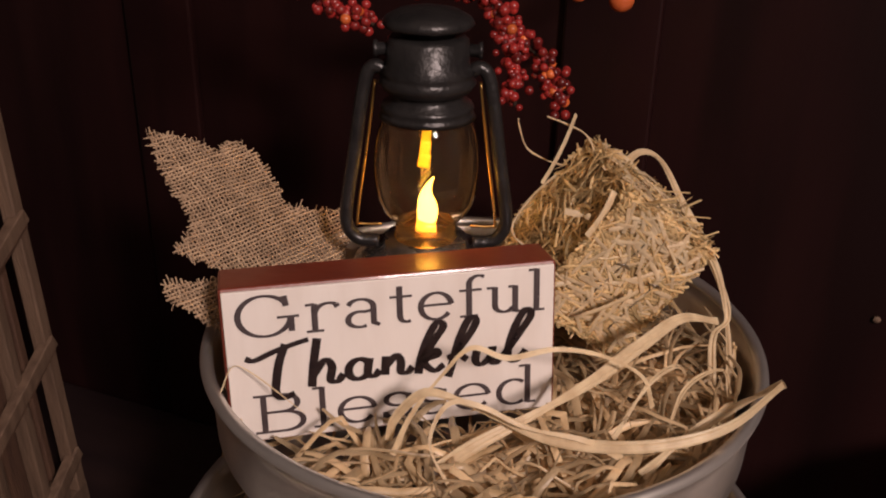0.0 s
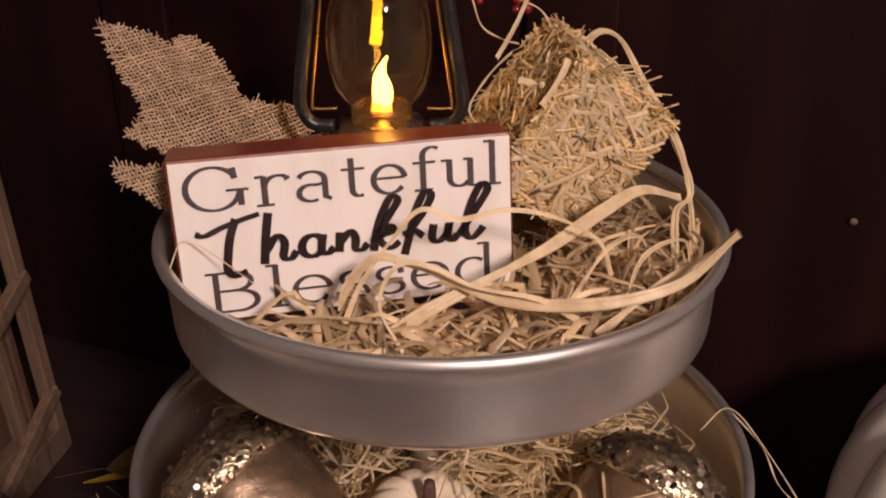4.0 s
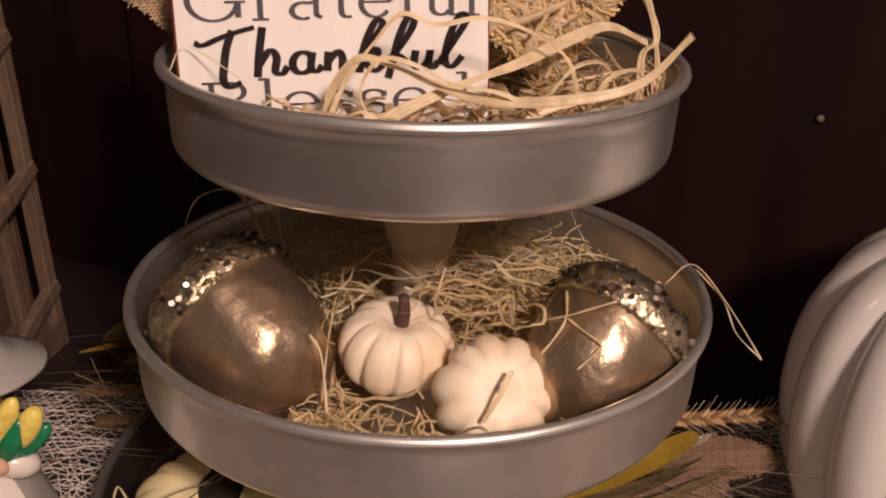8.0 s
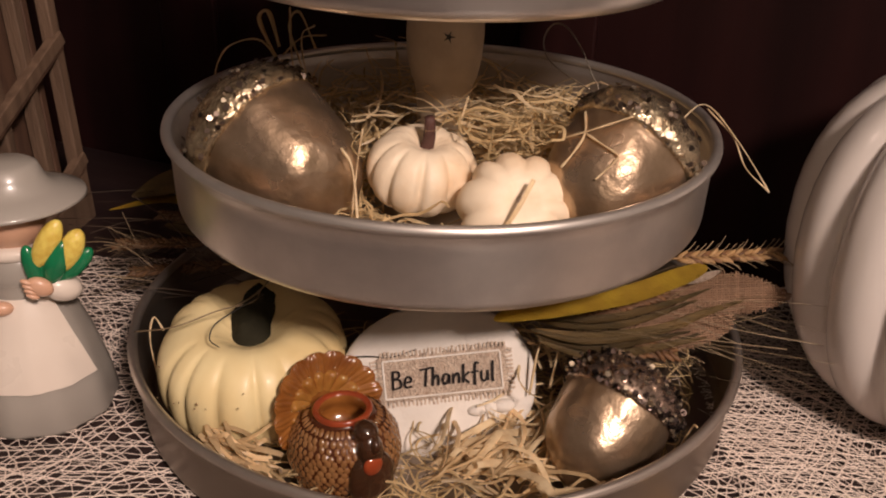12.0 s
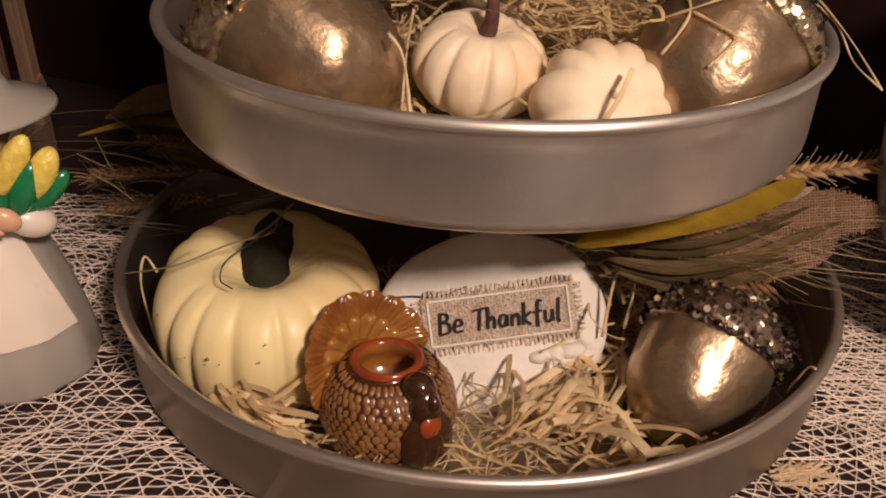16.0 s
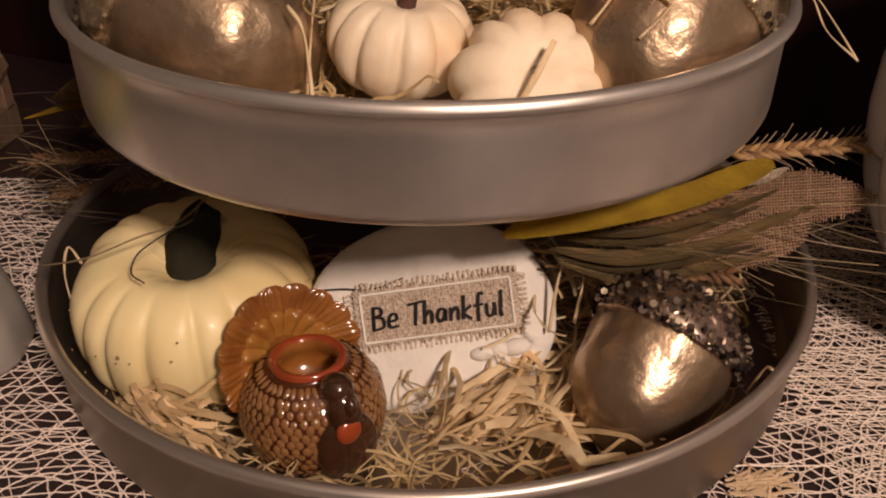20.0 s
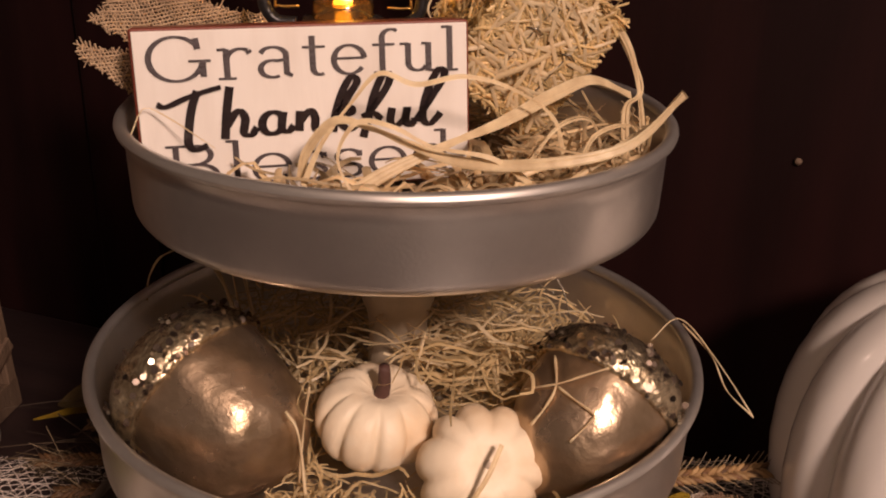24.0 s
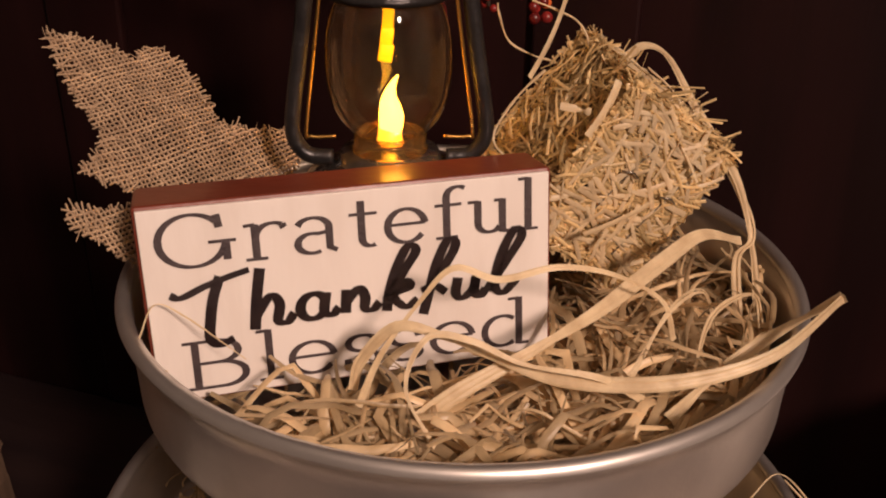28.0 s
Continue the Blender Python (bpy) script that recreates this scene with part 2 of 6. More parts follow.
BLACK_WIRE = material("black_craft_wire", (0.02, 0.02, 0.02), 0.4, 0.3)

for m in (RAFFIA, RAFFIA_PALE, STRAW, FINE_HAY):
    thin(m, 0.35)
for m in (INK, GREEN_STEM):
    shader(m).inputs["Specular IOR Level"].default_value = 0.15

GLASS = bpy.data.materials.new("clear_globe_glass")
GLASS.use_nodes = True
shader(GLASS).inputs["Transmission Weight"].default_value = 0.997
shader(GLASS).inputs["Roughness"].default_value = 0.0
shader(GLASS).inputs["IOR"].default_value = 1.45
# Amber in the base colour stands for flame light on clear glass.
shader(GLASS).inputs["Base Color"].default_value = (1.0, 0.86, 0.66, 1)


RING_GLASS = bpy.data.materials.new("frosted_flamelit_collar")
RING_GLASS.use_nodes = True
shader(RING_GLASS).inputs["Transmission Weight"].default_value = 0.97
shader(RING_GLASS).inputs["Roughness"].default_value = 0.12
# Amber base colour holds the flame's glow; the collar itself is clear.
shader(RING_GLASS).inputs["Base Color"].default_value = (1.0, 0.66, 0.26, 1)


def glow(name, colour, strength):
    m = material(name, colour, 0.5)
    shader(m).inputs["Emission Color"].default_value = (*colour, 1)
    shader(m).inputs["Emission Strength"].default_value = strength
    return m


FLAME = glow("lit_flame_bulb", (1.0, 0.50, 0.055), 15.0)
FLAME_IMAGE = glow("amber_flame_image", (1.0, 0.47, 0.0), 1.5)
BULB_BASE = glow("lit_amber_base", (1.0, 0.42, 0.03), 3.5)

# ---- mesh helpers ----
rng = random.Random(7)


def mesh_object(name, bm, mat, smooth=True):
    me = bpy.data.meshes.new(name)
    bmesh.ops.recalc_face_normals(bm, faces=bm.faces)
    bm.to_mesh(me)
    bm.free()
    for m in (mat if isinstance(mat, (list, tuple)) else [mat]):
        me.materials.append(m)
    if smooth:
        me.polygons.foreach_set("use_smooth", [True] * len(me.polygons))
    return me


def part(name, bm, mat, parent, label="", smooth=True):
    ob = new(name, mesh_object(name, bm, mat, smooth))
    ob.parent = parent
    if label:
        tagged(ob, label)
    return ob


def thing(name, m, label, category, group="", kind=""):
    ob = new(name)
    ob.empty_display_size = 0.01
    ob.matrix_basis = m
    return tagged(ob, label, category, group, kind)


def solid(name, bm, mat, m, label, category, group="", kind="", smooth=True):
    ob = new(name, mesh_object(name, bm, mat, smooth))
    ob.matrix_basis = m
    return tagged(ob, label, category, group, kind)


def revolve(profile, steps=64, wobble=None, bm=None):
    """A closed or open outline of (radius, height) turned round z. wobble(angle, i) scales the radius."""
    bm = bm or bmesh.new()
    rings = []
    for i, (r, z) in enumerate(profile):
        if r < 1e-6:
            rings.append([bm.verts.new((0, 0, z))])
            continue
        ring = []
        for k in range(steps):
            a = 2 * math.pi * k / steps
            q = r * (wobble(a, i) if wobble else 1)
            ring.append(bm.verts.new((q * math.cos(a), q * math.sin(a), z)))
        rings.append(ring)
    for a, b in zip(rings, rings[1:]):
        for k in range(steps):
            j = (k + 1) % steps
            if len(a) == 1 and len(b) > 1:
                bm.faces.new((a[0], b[k], b[j]))
            elif len(b) == 1 and len(a) > 1:
                bm.faces.new((a[k], a[j], b[0]))
            elif len(a) > 1:
                bm.faces.new((a[k], a[j], b[j], b[k]))
    return bm


def tube(points, radius, sides=6, bm=None, closed=False):
    """A round tube along points; radius is a number or one for each point."""
    bm = bm or bmesh.new()
    pts = [Vector(p) for p in points]
    n = len(pts)
    rings, side = [], None
    for i, p in enumerate(pts):
        a = pts[(i - 1) % n] if closed or i else p
        b = pts[(i + 1) % n] if closed or i < n - 1 else p
        d = (b - a).normalized()
        if side is None:
            side = d.orthogonal().normalized()
        side = (side - d * side.dot(d)).normalized()
        up = d.cross(side)
        r = radius[i] if isinstance(radius, (list, tuple)) else radius
        rings.append([bm.verts.new(p + (side * math.cos(t) + up * math.sin(t)) * r) for t in (2 * math.pi * k / sides for k in range(sides))])
    for i in range(n if closed else n - 1):
        a, b = rings[i], rings[(i + 1) % n]
        for k in range(sides):
            bm.faces.new((a[k], a[(k + 1) % sides], b[(k + 1) % sides], b[k]))
    if not closed:
        bm.faces.new(rings[0])
        bm.faces.new(list(reversed(rings[-1])))
    return bm


def spline(points, steps=8):
    """Points on a smooth line through the given ones."""
    p = [Vector(q) for q in points]
    p = [p[0] * 2 - p[1]] + p + [p[-1] * 2 - p[-2]]
    out = []
    for i in range(1, len(p) - 2):
        for k in range(steps):
            t = k / steps
            a, b, c, d = p[i - 1], p[i], p[i + 1], p[i + 2]
            out.append(0.5 * (2 * b + (c - a) * t + (2 * a - 5 * b + 4 * c - d) * t * t + (3 * b - a - 3 * c + d) * t ** 3))
    return out + [p[-2]]


def box(bm, size, m=None, bevel=0.0):
    made = bmesh.ops.create_cube(bm, size=1.0, matrix=(m or Matrix()) @ Matrix.Diagonal((*size, 1)))
    if bevel:
        edges = {e for v in made["verts"] for e in v.link_edges}
        bmesh.ops.bevel(bm, geom=list(edges), offset=bevel, segments=2, affect="EDGES", profile=0.5)
    return bm


def ribbons(strands, mat_name, fold=0.25):
    """Folded ribbons from strands of (points n x 3, widths n, facing if any): one mesh, quick."""
    verts, faces = [], []
    for pts, width, *facing in strands:
        pts = np.asarray(pts, float)
        n = len(pts)
        d = np.gradient(pts, axis=0)
        d /= np.linalg.norm(d, axis=1)[:, None] + 1e-9
        ref = np.array(facing[0] if facing else (0.0, -0.35, 1.0)) + np.array((rng.gauss(0, 0.4), rng.gauss(0, 0.4), rng.gauss(0, 0.2)))
        side = np.cross(d, ref)
        side /= np.linalg.norm(side, axis=1)[:, None] + 1e-9
        up = np.cross(side, d)
        w = np.asarray(width)[:, None] if np.ndim(width) else np.full((n, 1), width)
        base = len(verts)
        for left, mid, right in zip(pts - side * w / 2, pts + up * w * fold, pts + side * w / 2):
            verts += [tuple(left), tuple(mid), tuple(right)]
        for i in range(n - 1):
            a = base + 3 * i
            faces += [(a, a + 1, a + 4, a + 3), (a + 1, a + 2, a + 5, a + 4)]
    me = bpy.data.meshes.new("ribbon")
    me.from_pydata(verts, [], faces)
    me.materials.append(mat_name)
    me.polygons.foreach_set("use_smooth", [True] * len(me.polygons))
    return me


def curl(start, heading, length, bend, n, floor=None, ceil=None, inside=None, kink=0.8):
    """A wandering strand: it starts at start, turns by bend, and stays between floor and ceil, inside a radius."""
    p = np.array(start, float)
    a, pitch = heading, rng.gauss(0, 0.25)
    turn = rng.gauss(0, bend)
    out, step = [p.copy()], length / n
    for _ in range(n):
        turn += rng.gauss(0, bend * 0.35)
        a += turn / n + (rng.gauss(0, kink) if rng.random() < 0.10 else 0.0)
        pitch += rng.gauss(0, 0.16) - 0.1 * pitch
        p = p + step * np.array((math.cos(a) * math.cos(pitch), math.sin(a) * math.cos(pitch), math.sin(pitch)))
        if floor is not None and p[2] < floor:
            p[2], pitch = floor, abs(pitch) * 0.5
        if ceil is not None and p[2] > ceil:
            p[2], pitch = ceil, -abs(pitch) * 0.5
        if inside and math.hypot(p[0], p[1]) > inside:
            s = inside / math.hypot(p[0], p[1])
            p[0] *= s
            p[1] *= s
            a += 0.6
        out.append(p.copy())
    return np.array(out)


def add_mesh(name, me, parent=None, label="", category="", kind="", group=""):
    ob = new(name, me)
    if parent:
        ob.parent = parent
    return tagged(ob, label, category, group, kind)

# ---- setting ----
TABLE_Z = 0.7585
WALL_TURN = -22.0  # the panelling stands askew to the tray
wall_pose = pose(0.0, 0.1945, 0.0, 0, 0, WALL_TURN)


def slab(name, size, m, mat, label, category, bevel=0.0):
    bm = box(bmesh.new(), size, None, bevel)
    return solid(name, bm, mat, m, label, category, kind="structure", smooth=False)


slab("tabletop", (1.6, 0.9, 0.035), wall_pose @ pose(0, -0.45, TABLE_Z - 0.0175), TABLE, "dark-stained wooden tabletop under the netting", "table top", 0.004)
for x in (-0.74, 0.74):
    for y in (-0.06, -0.84):
        slab("table_leg", (0.06, 0.06, TABLE_Z - 0.035), wall_pose @ pose(x, y, (TABLE_Z - 0.035) / 2), TABLE, "dark-stained square wooden table leg", "table leg", 0.003)
slab("wall_north", (1.6, 0.05, 2.4), wall_pose @ pose(0, 0.026, 1.2), WALL, "dark mahogany wooden panelling behind the tray", "wall")
# raised stiles of the panelling
for k, x in enumerate((-0.62, -0.21, 0.075, 0.60)):
    slab("trim_stile", (0.05, 0.006, 1.6), wall_pose @ pose(x, -0.0025, 1.56), WALL, "dark mahogany stile of the panelling", "trim", 0.0015)
mark = revolve([(0, 0.0008), (0.0016, 0.0006), (0.0022, 0), (0, 0)], 12)
solid("wall_mark", mark, WOOD, Matrix.Translation((0.2106, 0.1088, 0.9519)) @ pose(0, 0, 0, 90, 0, WALL_TURN), "tiny pale chip mark on the dark panelling", "wall mark", kind="structure")
# Unseen floor, ceiling and walls, added to enclose the tray and bounce light.
slab("floor", (5.0, 5.0, 0.05), pose(0, -1.6, -0.025), CARPET, "unseen brown carpeted floor added to enclose the scene", "floor")
slab("ceiling", (5.0, 5.0, 0.05), pose(0, -1.6, 2.425), ROOM, "unseen beige ceiling added to bounce the lamp light", "ceiling")
slab("wall_south", (5.0, 0.05, 2.4), pose(0, -4.1, 1.2), ROOM, "unseen beige wall added to bounce the lamp light", "wall")
slab("wall_east", (0.05, 5.0, 2.4), pose(2.5, -1.6, 1.2), ROOM, "unseen beige wall added to bounce the lamp light", "wall")
slab("wall_west", (0.05, 5.0, 2.4), pose(-2.5, -1.6, 1.2), ROOM, "unseen beige wall added to bounce the lamp light", "wall")
slab("wall_back", (5.0, 0.05, 2.4), pose(0, 0.9, 1.2), ROOM, "unseen beige wall added to bounce the lamp light", "wall")

# ---- tiered tray ----
tray = thing("tiered_tray", pose(0.0004, 0.0, TABLE_Z + 0.002, 0.38, 0.19, 0), "three-tier stand of dull aluminium cake pans on cream wooden posts", "tiered tray")
PANS = ((0.1554, 0.0355, 0.0), (0.1292, 0.1420, 0.1055), (0.1072, 0.2438, 0.2095))  # rim radius, rim height, floor height


def pan(rim_r, rim_z, base_z, parent, metal):
    wall = rim_r - 0.0032
    foot, c, t = wall - 0.0008, 0.0060, 0.0011
    outer = [(0, base_z), (foot - c, base_z)]
    outer += [(foot - c + c * math.sin(a), base_z + c - c * math.cos(a)) for a in (math.pi / 2 * k / 6 for k in range(1, 7))]
    outer += [(foot + (wall - foot) * f, base_z + c + (rim_z - base_z - c) * f) for f in (0.25, 0.5, 0.68)]
    outer += [(wall - 0.0004, rim_z - 0.0070), (wall + 0.0002, rim_z - 0.0045), (wall + 0.0012, rim_z - 0.0024), (wall + 0.0020, rim_z)]
    inner = [(r - t if r > t else 0, z + (t if z < base_z + 0.004 else 0)) for r, z in reversed(outer)]
    body = part("pan", revolve(outer + inner, 128), metal, parent, "dull aluminium round cake pan")
    roll = 0.0024
    ring = [(wall + 0.0008 + roll * math.cos(a), rim_z + roll * math.sin(a)) for a in (2 * math.pi * k / 12 for k in range(13))]
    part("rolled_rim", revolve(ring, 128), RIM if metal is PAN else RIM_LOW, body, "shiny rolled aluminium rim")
    return body


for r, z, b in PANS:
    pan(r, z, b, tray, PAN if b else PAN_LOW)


def post(z0, z1, parent):
    h = z1 - z0
    prof = [(0, 0), (0.027, 0), (0.028, 0.003), (0.027, 0.006), (0.020, 0.009), (0.0155, 0.014), (0.0132, 0.022), (0.0124, 0.034), (0.0126, 0.044), (0.0136, 0.050),
            (0.0156, 0.055), (0.0172, 0.063), (0.0179, 0.073), (0.0176, 0.082), (0.0162, 0.091), (0.0150, 0.095), (0.0180, 0.098), (0.0185, 0.101), (0, 0.101)]
    prof = [(r, z0 + z / 0.101 * h) for r, z in prof]
    return part("post", revolve(prof, 48), POST, parent, "cream turned wooden post")


post(0.0016, 0.1053, tray)
upper = post(0.1070, 0.2093, tray)
star = bmesh.new()
for k in range(5):
    a = 2 * math.pi * k / 5
    tube([(0, 0, 0), (0.0026 * math.cos(a), 0, 0.0026 * math.sin(a))], [0.0006, 0.0002], 4, star)
s = part("painted_star", star, STAR, upper, "small black painted star")
s.matrix_basis = pose(0.002, -0.0180, 0.1840)

# ---- stroke lettering ----


def arc(cx, cy, rx, ry, a0, a1, n=14):
    return [(cx + rx * math.cos(radians(a0 + (a1 - a0) * k / n)), cy + ry * math.sin(radians(a0 + (a1 - a0) * k / n))) for k in range(n + 1)]


def serif(x, y, w=0.13):
    return [(x - w, y), (x + w, y)]


GLYPHS = {  # strokes in a box one cap high; then the advance
    "G": ([arc(0.40, 0.36, 0.36, 0.37, 42, 350, 26), [(0.76, 0.30), (0.76, 0.05)], serif(0.72, 0.32, 0.15), [(0.68, 0.70), (0.70, 0.52)]], 0.94),
    "r": ([[(0.14, 0.0), (0.14, 0.50)], serif(0.14, 0.0, 0.12), [(0.02, 0.49), (0.14, 0.50)], arc(0.34, 0.30, 0.20, 0.20, 175, 60), [(0.44, 0.47), (0.46, 0.42)]], 0.54),
    "a": ([arc(0.24, 0.36, 0.18, 0.15, 160, 0), [(0.42, 0.36), (0.42, 0.06), (0.50, 0.01)], arc(0.23, 0.14, 0.17, 0.145, 65, 300, 18), [(0.42, 0.30), (0.30, 0.275)]], 0.63),
    "t": ([[(0.16, 0.68), (0.16, 0.14)], arc(0.26, 0.14, 0.10, 0.13, 180, 300), [(0.02, 0.49), (0.34, 0.49)]], 0.42),
    "e": ([arc(0.26, 0.25, 0.22, 0.25, 5, 325, 24), [(0.05, 0.275), (0.48, 0.275)]], 0.58),
    "f": ([[(0.16, 0.0), (0.16, 0.60)], arc(0.30, 0.60, 0.14, 0.15, 180, 55), serif(0.16, 0.0, 0.13), [(0.02, 0.49), (0.34, 0.49)]], 0.40),
    "u": ([[(0.14, 0.50), (0.14, 0.16)], arc(0.28, 0.16, 0.14, 0.145, 180, 330), [(0.44, 0.50), (0.44, 0.0)], [(0.02, 0.49), (0.14, 0.49)], [(0.34, 0.49), (0.44, 0.49)], [(0.44, 0.01), (0.54, 0.01)]], 0.62),
    "l": ([[(0.14, 0.0), (0.14, 0.78)], serif(0.14, 0.0, 0.12), [(0.02, 0.765), (0.14, 0.77)]], 0.32),
    "B": ([[(0.15, 0.0), (0.15, 0.72)], [(0.03, 0.0), (0.40, 0.0)], [(0.03, 0.72), (0.38, 0.72)], [(0.15, 0.385), (0.40, 0.385)], arc(0.38, 0.553, 0.19, 0.167, 90, -90), arc(0.40, 0.192, 0.23, 0.192, 90, -90)], 0.74),
    "s": ([arc(0.20, 0.37, 0.15, 0.125, 20, 270), arc(0.20, 0.12, 0.16, 0.125, 90, -160), [(0.34, 0.47), (0.345, 0.37)], [(0.04, 0.03), (0.04, 0.13)]], 0.46),
    "d": ([arc(0.24, 0.25, 0.20, 0.25, 50, 310, 22), [(0.43, 0.78), (0.43, 0.0)], [(0.31, 0.765), (0.43, 0.77)], [(0.43, 0.01), (0.54, 0.01)]], 0.62),
    # brush script
    "T2": ([[(-0.42, 0.46), (-0.30, 0.42), (-0.05, 0.52), (0.20, 0.60), (0.44, 0.66)], [(0.12, 0.62), (0.05, 0.38), (0.02, 0.12), (0.02, -0.10), (0.12, -0.19), (0.28, -0.13)]], 0.46),
    "h2": ([[(0.10, 0.66), (0.07, 0.30), (0.06, -0.06)], [(0.07, 0.10), (0.22, 0.32), (0.33, 0.22), (0.32, 0.02), (0.42, -0.02), (0.50, 0.08)]], 0.52),
    "a2": ([arc(0.20, 0.13, 0.15, 0.15, 40, 320, 16), [(0.34, 0.28), (0.33, 0.06), (0.42, 0.0), (0.50, 0.08)]], 0.50),
    "n2": ([[(0.08, 0.28), (0.08, 0.0)], [(0.08, 0.12), (0.22, 0.28), (0.30, 0.18), (0.31, 0.03), (0.40, 0.0), (0.48, 0.08)]], 0.50),
    "k2": ([[(0.06, 0.10), (0.27, 0.46), (0.38, 0.66), (0.28, 0.72), (0.16, 0.48), (0.09, 0.20), (0.07, -0.04)], [(0.11, 0.14), (0.28, 0.30), (0.33, 0.22), (0.14, 0.14), (0.30, -0.02), (0.44, 0.06)]], 0.48),
    "f2": ([[(0.04, 0.12), (0.27, 0.44), (0.38, 0.68), (0.28, 0.74), (0.16, 0.46), (0.09, 0.10), (0.04, -0.14)], [(0.0, 0.16), (0.16, 0.20), (0.30, 0.10)]], 0.38),
    "u2": ([[(0.06, 0.26), (0.05, 0.07), (0.14, 0.0), (0.26, 0.10), (0.29, 0.26), (0.28, 0.06), (0.36, 0.0), (0.42, 0.08)]], 0.42),
    "l2": ([[(0.02, 0.06), (0.26, 0.44), (0.40, 0.70), (0.30, 0.78), (0.16, 0.48), (0.11, 0.12), (0.22, 0.0), (0.34, 0.10), (0.38, 0.16)]], 0.40),
    # hand print
    "B3": ([[(0.08, 0.0), (0.10, 0.70)], [(0.06, 0.70), (0.30, 0.66), (0.32, 0.48), (0.10, 0.40)], [(0.10, 0.40), (0.36, 0.34), (0.38, 0.08), (0.06, 0.0)]], 0.48),
    "e3": ([[(0.06, 0.22), (0.30, 0.26), (0.28, 0.42), (0.14, 0.42), (0.06, 0.22), (0.12, 0.04), (0.34, 0.06)]], 0.66),
    "T3": ([[(0.0, 0.66), (0.46, 0.72)], [(0.26, 0.70), (0.20, 0.0)]], 0.42),
    "h3": ([[(0.10, 0.74), (0.07, 0.0)], [(0.08, 0.22), (0.22, 0.40), (0.30, 0.28), (0.29, 0.0)]], 0.40),
    "a3": ([[(0.30, 0.38), (0.14, 0.40), (0.06, 0.18), (0.14, 0.02), (0.28, 0.16), (0.31, 0.38), (0.31, 0.02)]], 0.40),
    "n3": ([[(0.08, 0.40), (0.07, 0.0)], [(0.08, 0.22), (0.22, 0.40), (0.30, 0.28), (0.29, 0.0)]], 0.38),
    "k3": ([[(0.10, 0.74), (0.07, 0.0)], [(0.32, 0.40), (0.09, 0.20), (0.32, -0.02)]], 0.38),
    "f3": ([[(0.32, 0.70), (0.20, 0.74), (0.16, 0.52), (0.14, -0.12)], [(0.02, 0.36), (0.30, 0.40)]], 0.34),
    "u3": ([[(0.07, 0.40), (0.08, 0.08), (0.20, 0.0), (0.30, 0.16), (0.31, 0.40)], [(0.31, 0.30), (0.32, 0.0)]], 0.40),
    "l3": ([[(0.12, 0.76), (0.09, 0.04), (0.16, 0.0)]], 0.22),
}


def pen_line(bm, line, thin, thick, depth):
    """A raised pen stroke in the x-z plane facing -y; upright strokes are broad."""
    n = len(line)
    left, right = [], []
    for i, (x, z) in enumerate(line):
        a, b = line[max(i - 1, 0)], line[min(i + 1, n - 1)]
        dx, dz = b[0] - a[0], b[1] - a[1]
        q = math.hypot(dx, dz) or 1e-9
        w = (thin + (thick - thin) * abs(dz / q) ** 1.3) / 2
        nx, nz = -dz / q * w, dx / q * w
        left.append((x + nx, z + nz))
        right.append((x - nx, z - nz))
    loop = left + right[::-1]
    top = [bm.verts.new((x, -depth, z)) for x, z in loop]
    low = [bm.verts.new((x, 0, z)) for x, z in loop]
    m = len(loop)
    for i in range(n - 1):
        bm.faces.new((top[i], top[i + 1], top[m - 2 - i], top[m - 1 - i]))
    for i in range(m):
        j = (i + 1) % m
        bm.faces.new((top[i], low[i], low[j], top[j]))


def word(letters, height, wide, thin, thick, depth, slant=0.0, smooth_lines=False):
    """A mesh for each letter of a word that starts at the origin and runs along x."""
    x, out = 0.0, []
    for g in letters:
        bm = bmesh.new()
        strokes, advance = GLYPHS[g]
        for k, line in enumerate(strokes):
            pts = [((x + (px + slant * py) * wide) * height, py * height) for px, py in line]
            if smooth_lines and len(pts) > 2:
                pts = [(v.x, v.y) for v in spline([(a, b, 0) for a, b in pts], 5)]
            pen_line(bm, pts, thin * height, thick * height, depth * (1 + 0.07 * k))
        x += advance * wide
        out.append(bm)
    return out


# ---- sign ----
SIGN_W, SIGN_H, SIGN_T = 0.1204, 0.0595, 0.0215
sign_pose = Matrix.Translation((-0.0911, -0.0390, 1.0400)) @ pose(0, 0, 0, -7.0, -0.7, 12.6)
sign = thing("word_sign", sign_pose, "red-edged white wooden block sign with black lettering, leaning in straw", "sign")
part("block", box(bmesh.new(), (SIGN_W, SIGN_T, SIGN_H), pose(SIGN_W / 2, SIGN_T / 2, -SIGN_H / 2), 0.0012), SIGN_RED, sign, "barn-red painted wooden block", False)
part("face_board", box(bmesh.new(), (SIGN_W - 0.0022, 0.0012, SIGN_H - 0.0022), pose(SIGN_W / 2, -0.0004, -SIGN_H / 2), 0.0003), SIGN_WHITE, sign, "whitewashed face with faint grain", False)
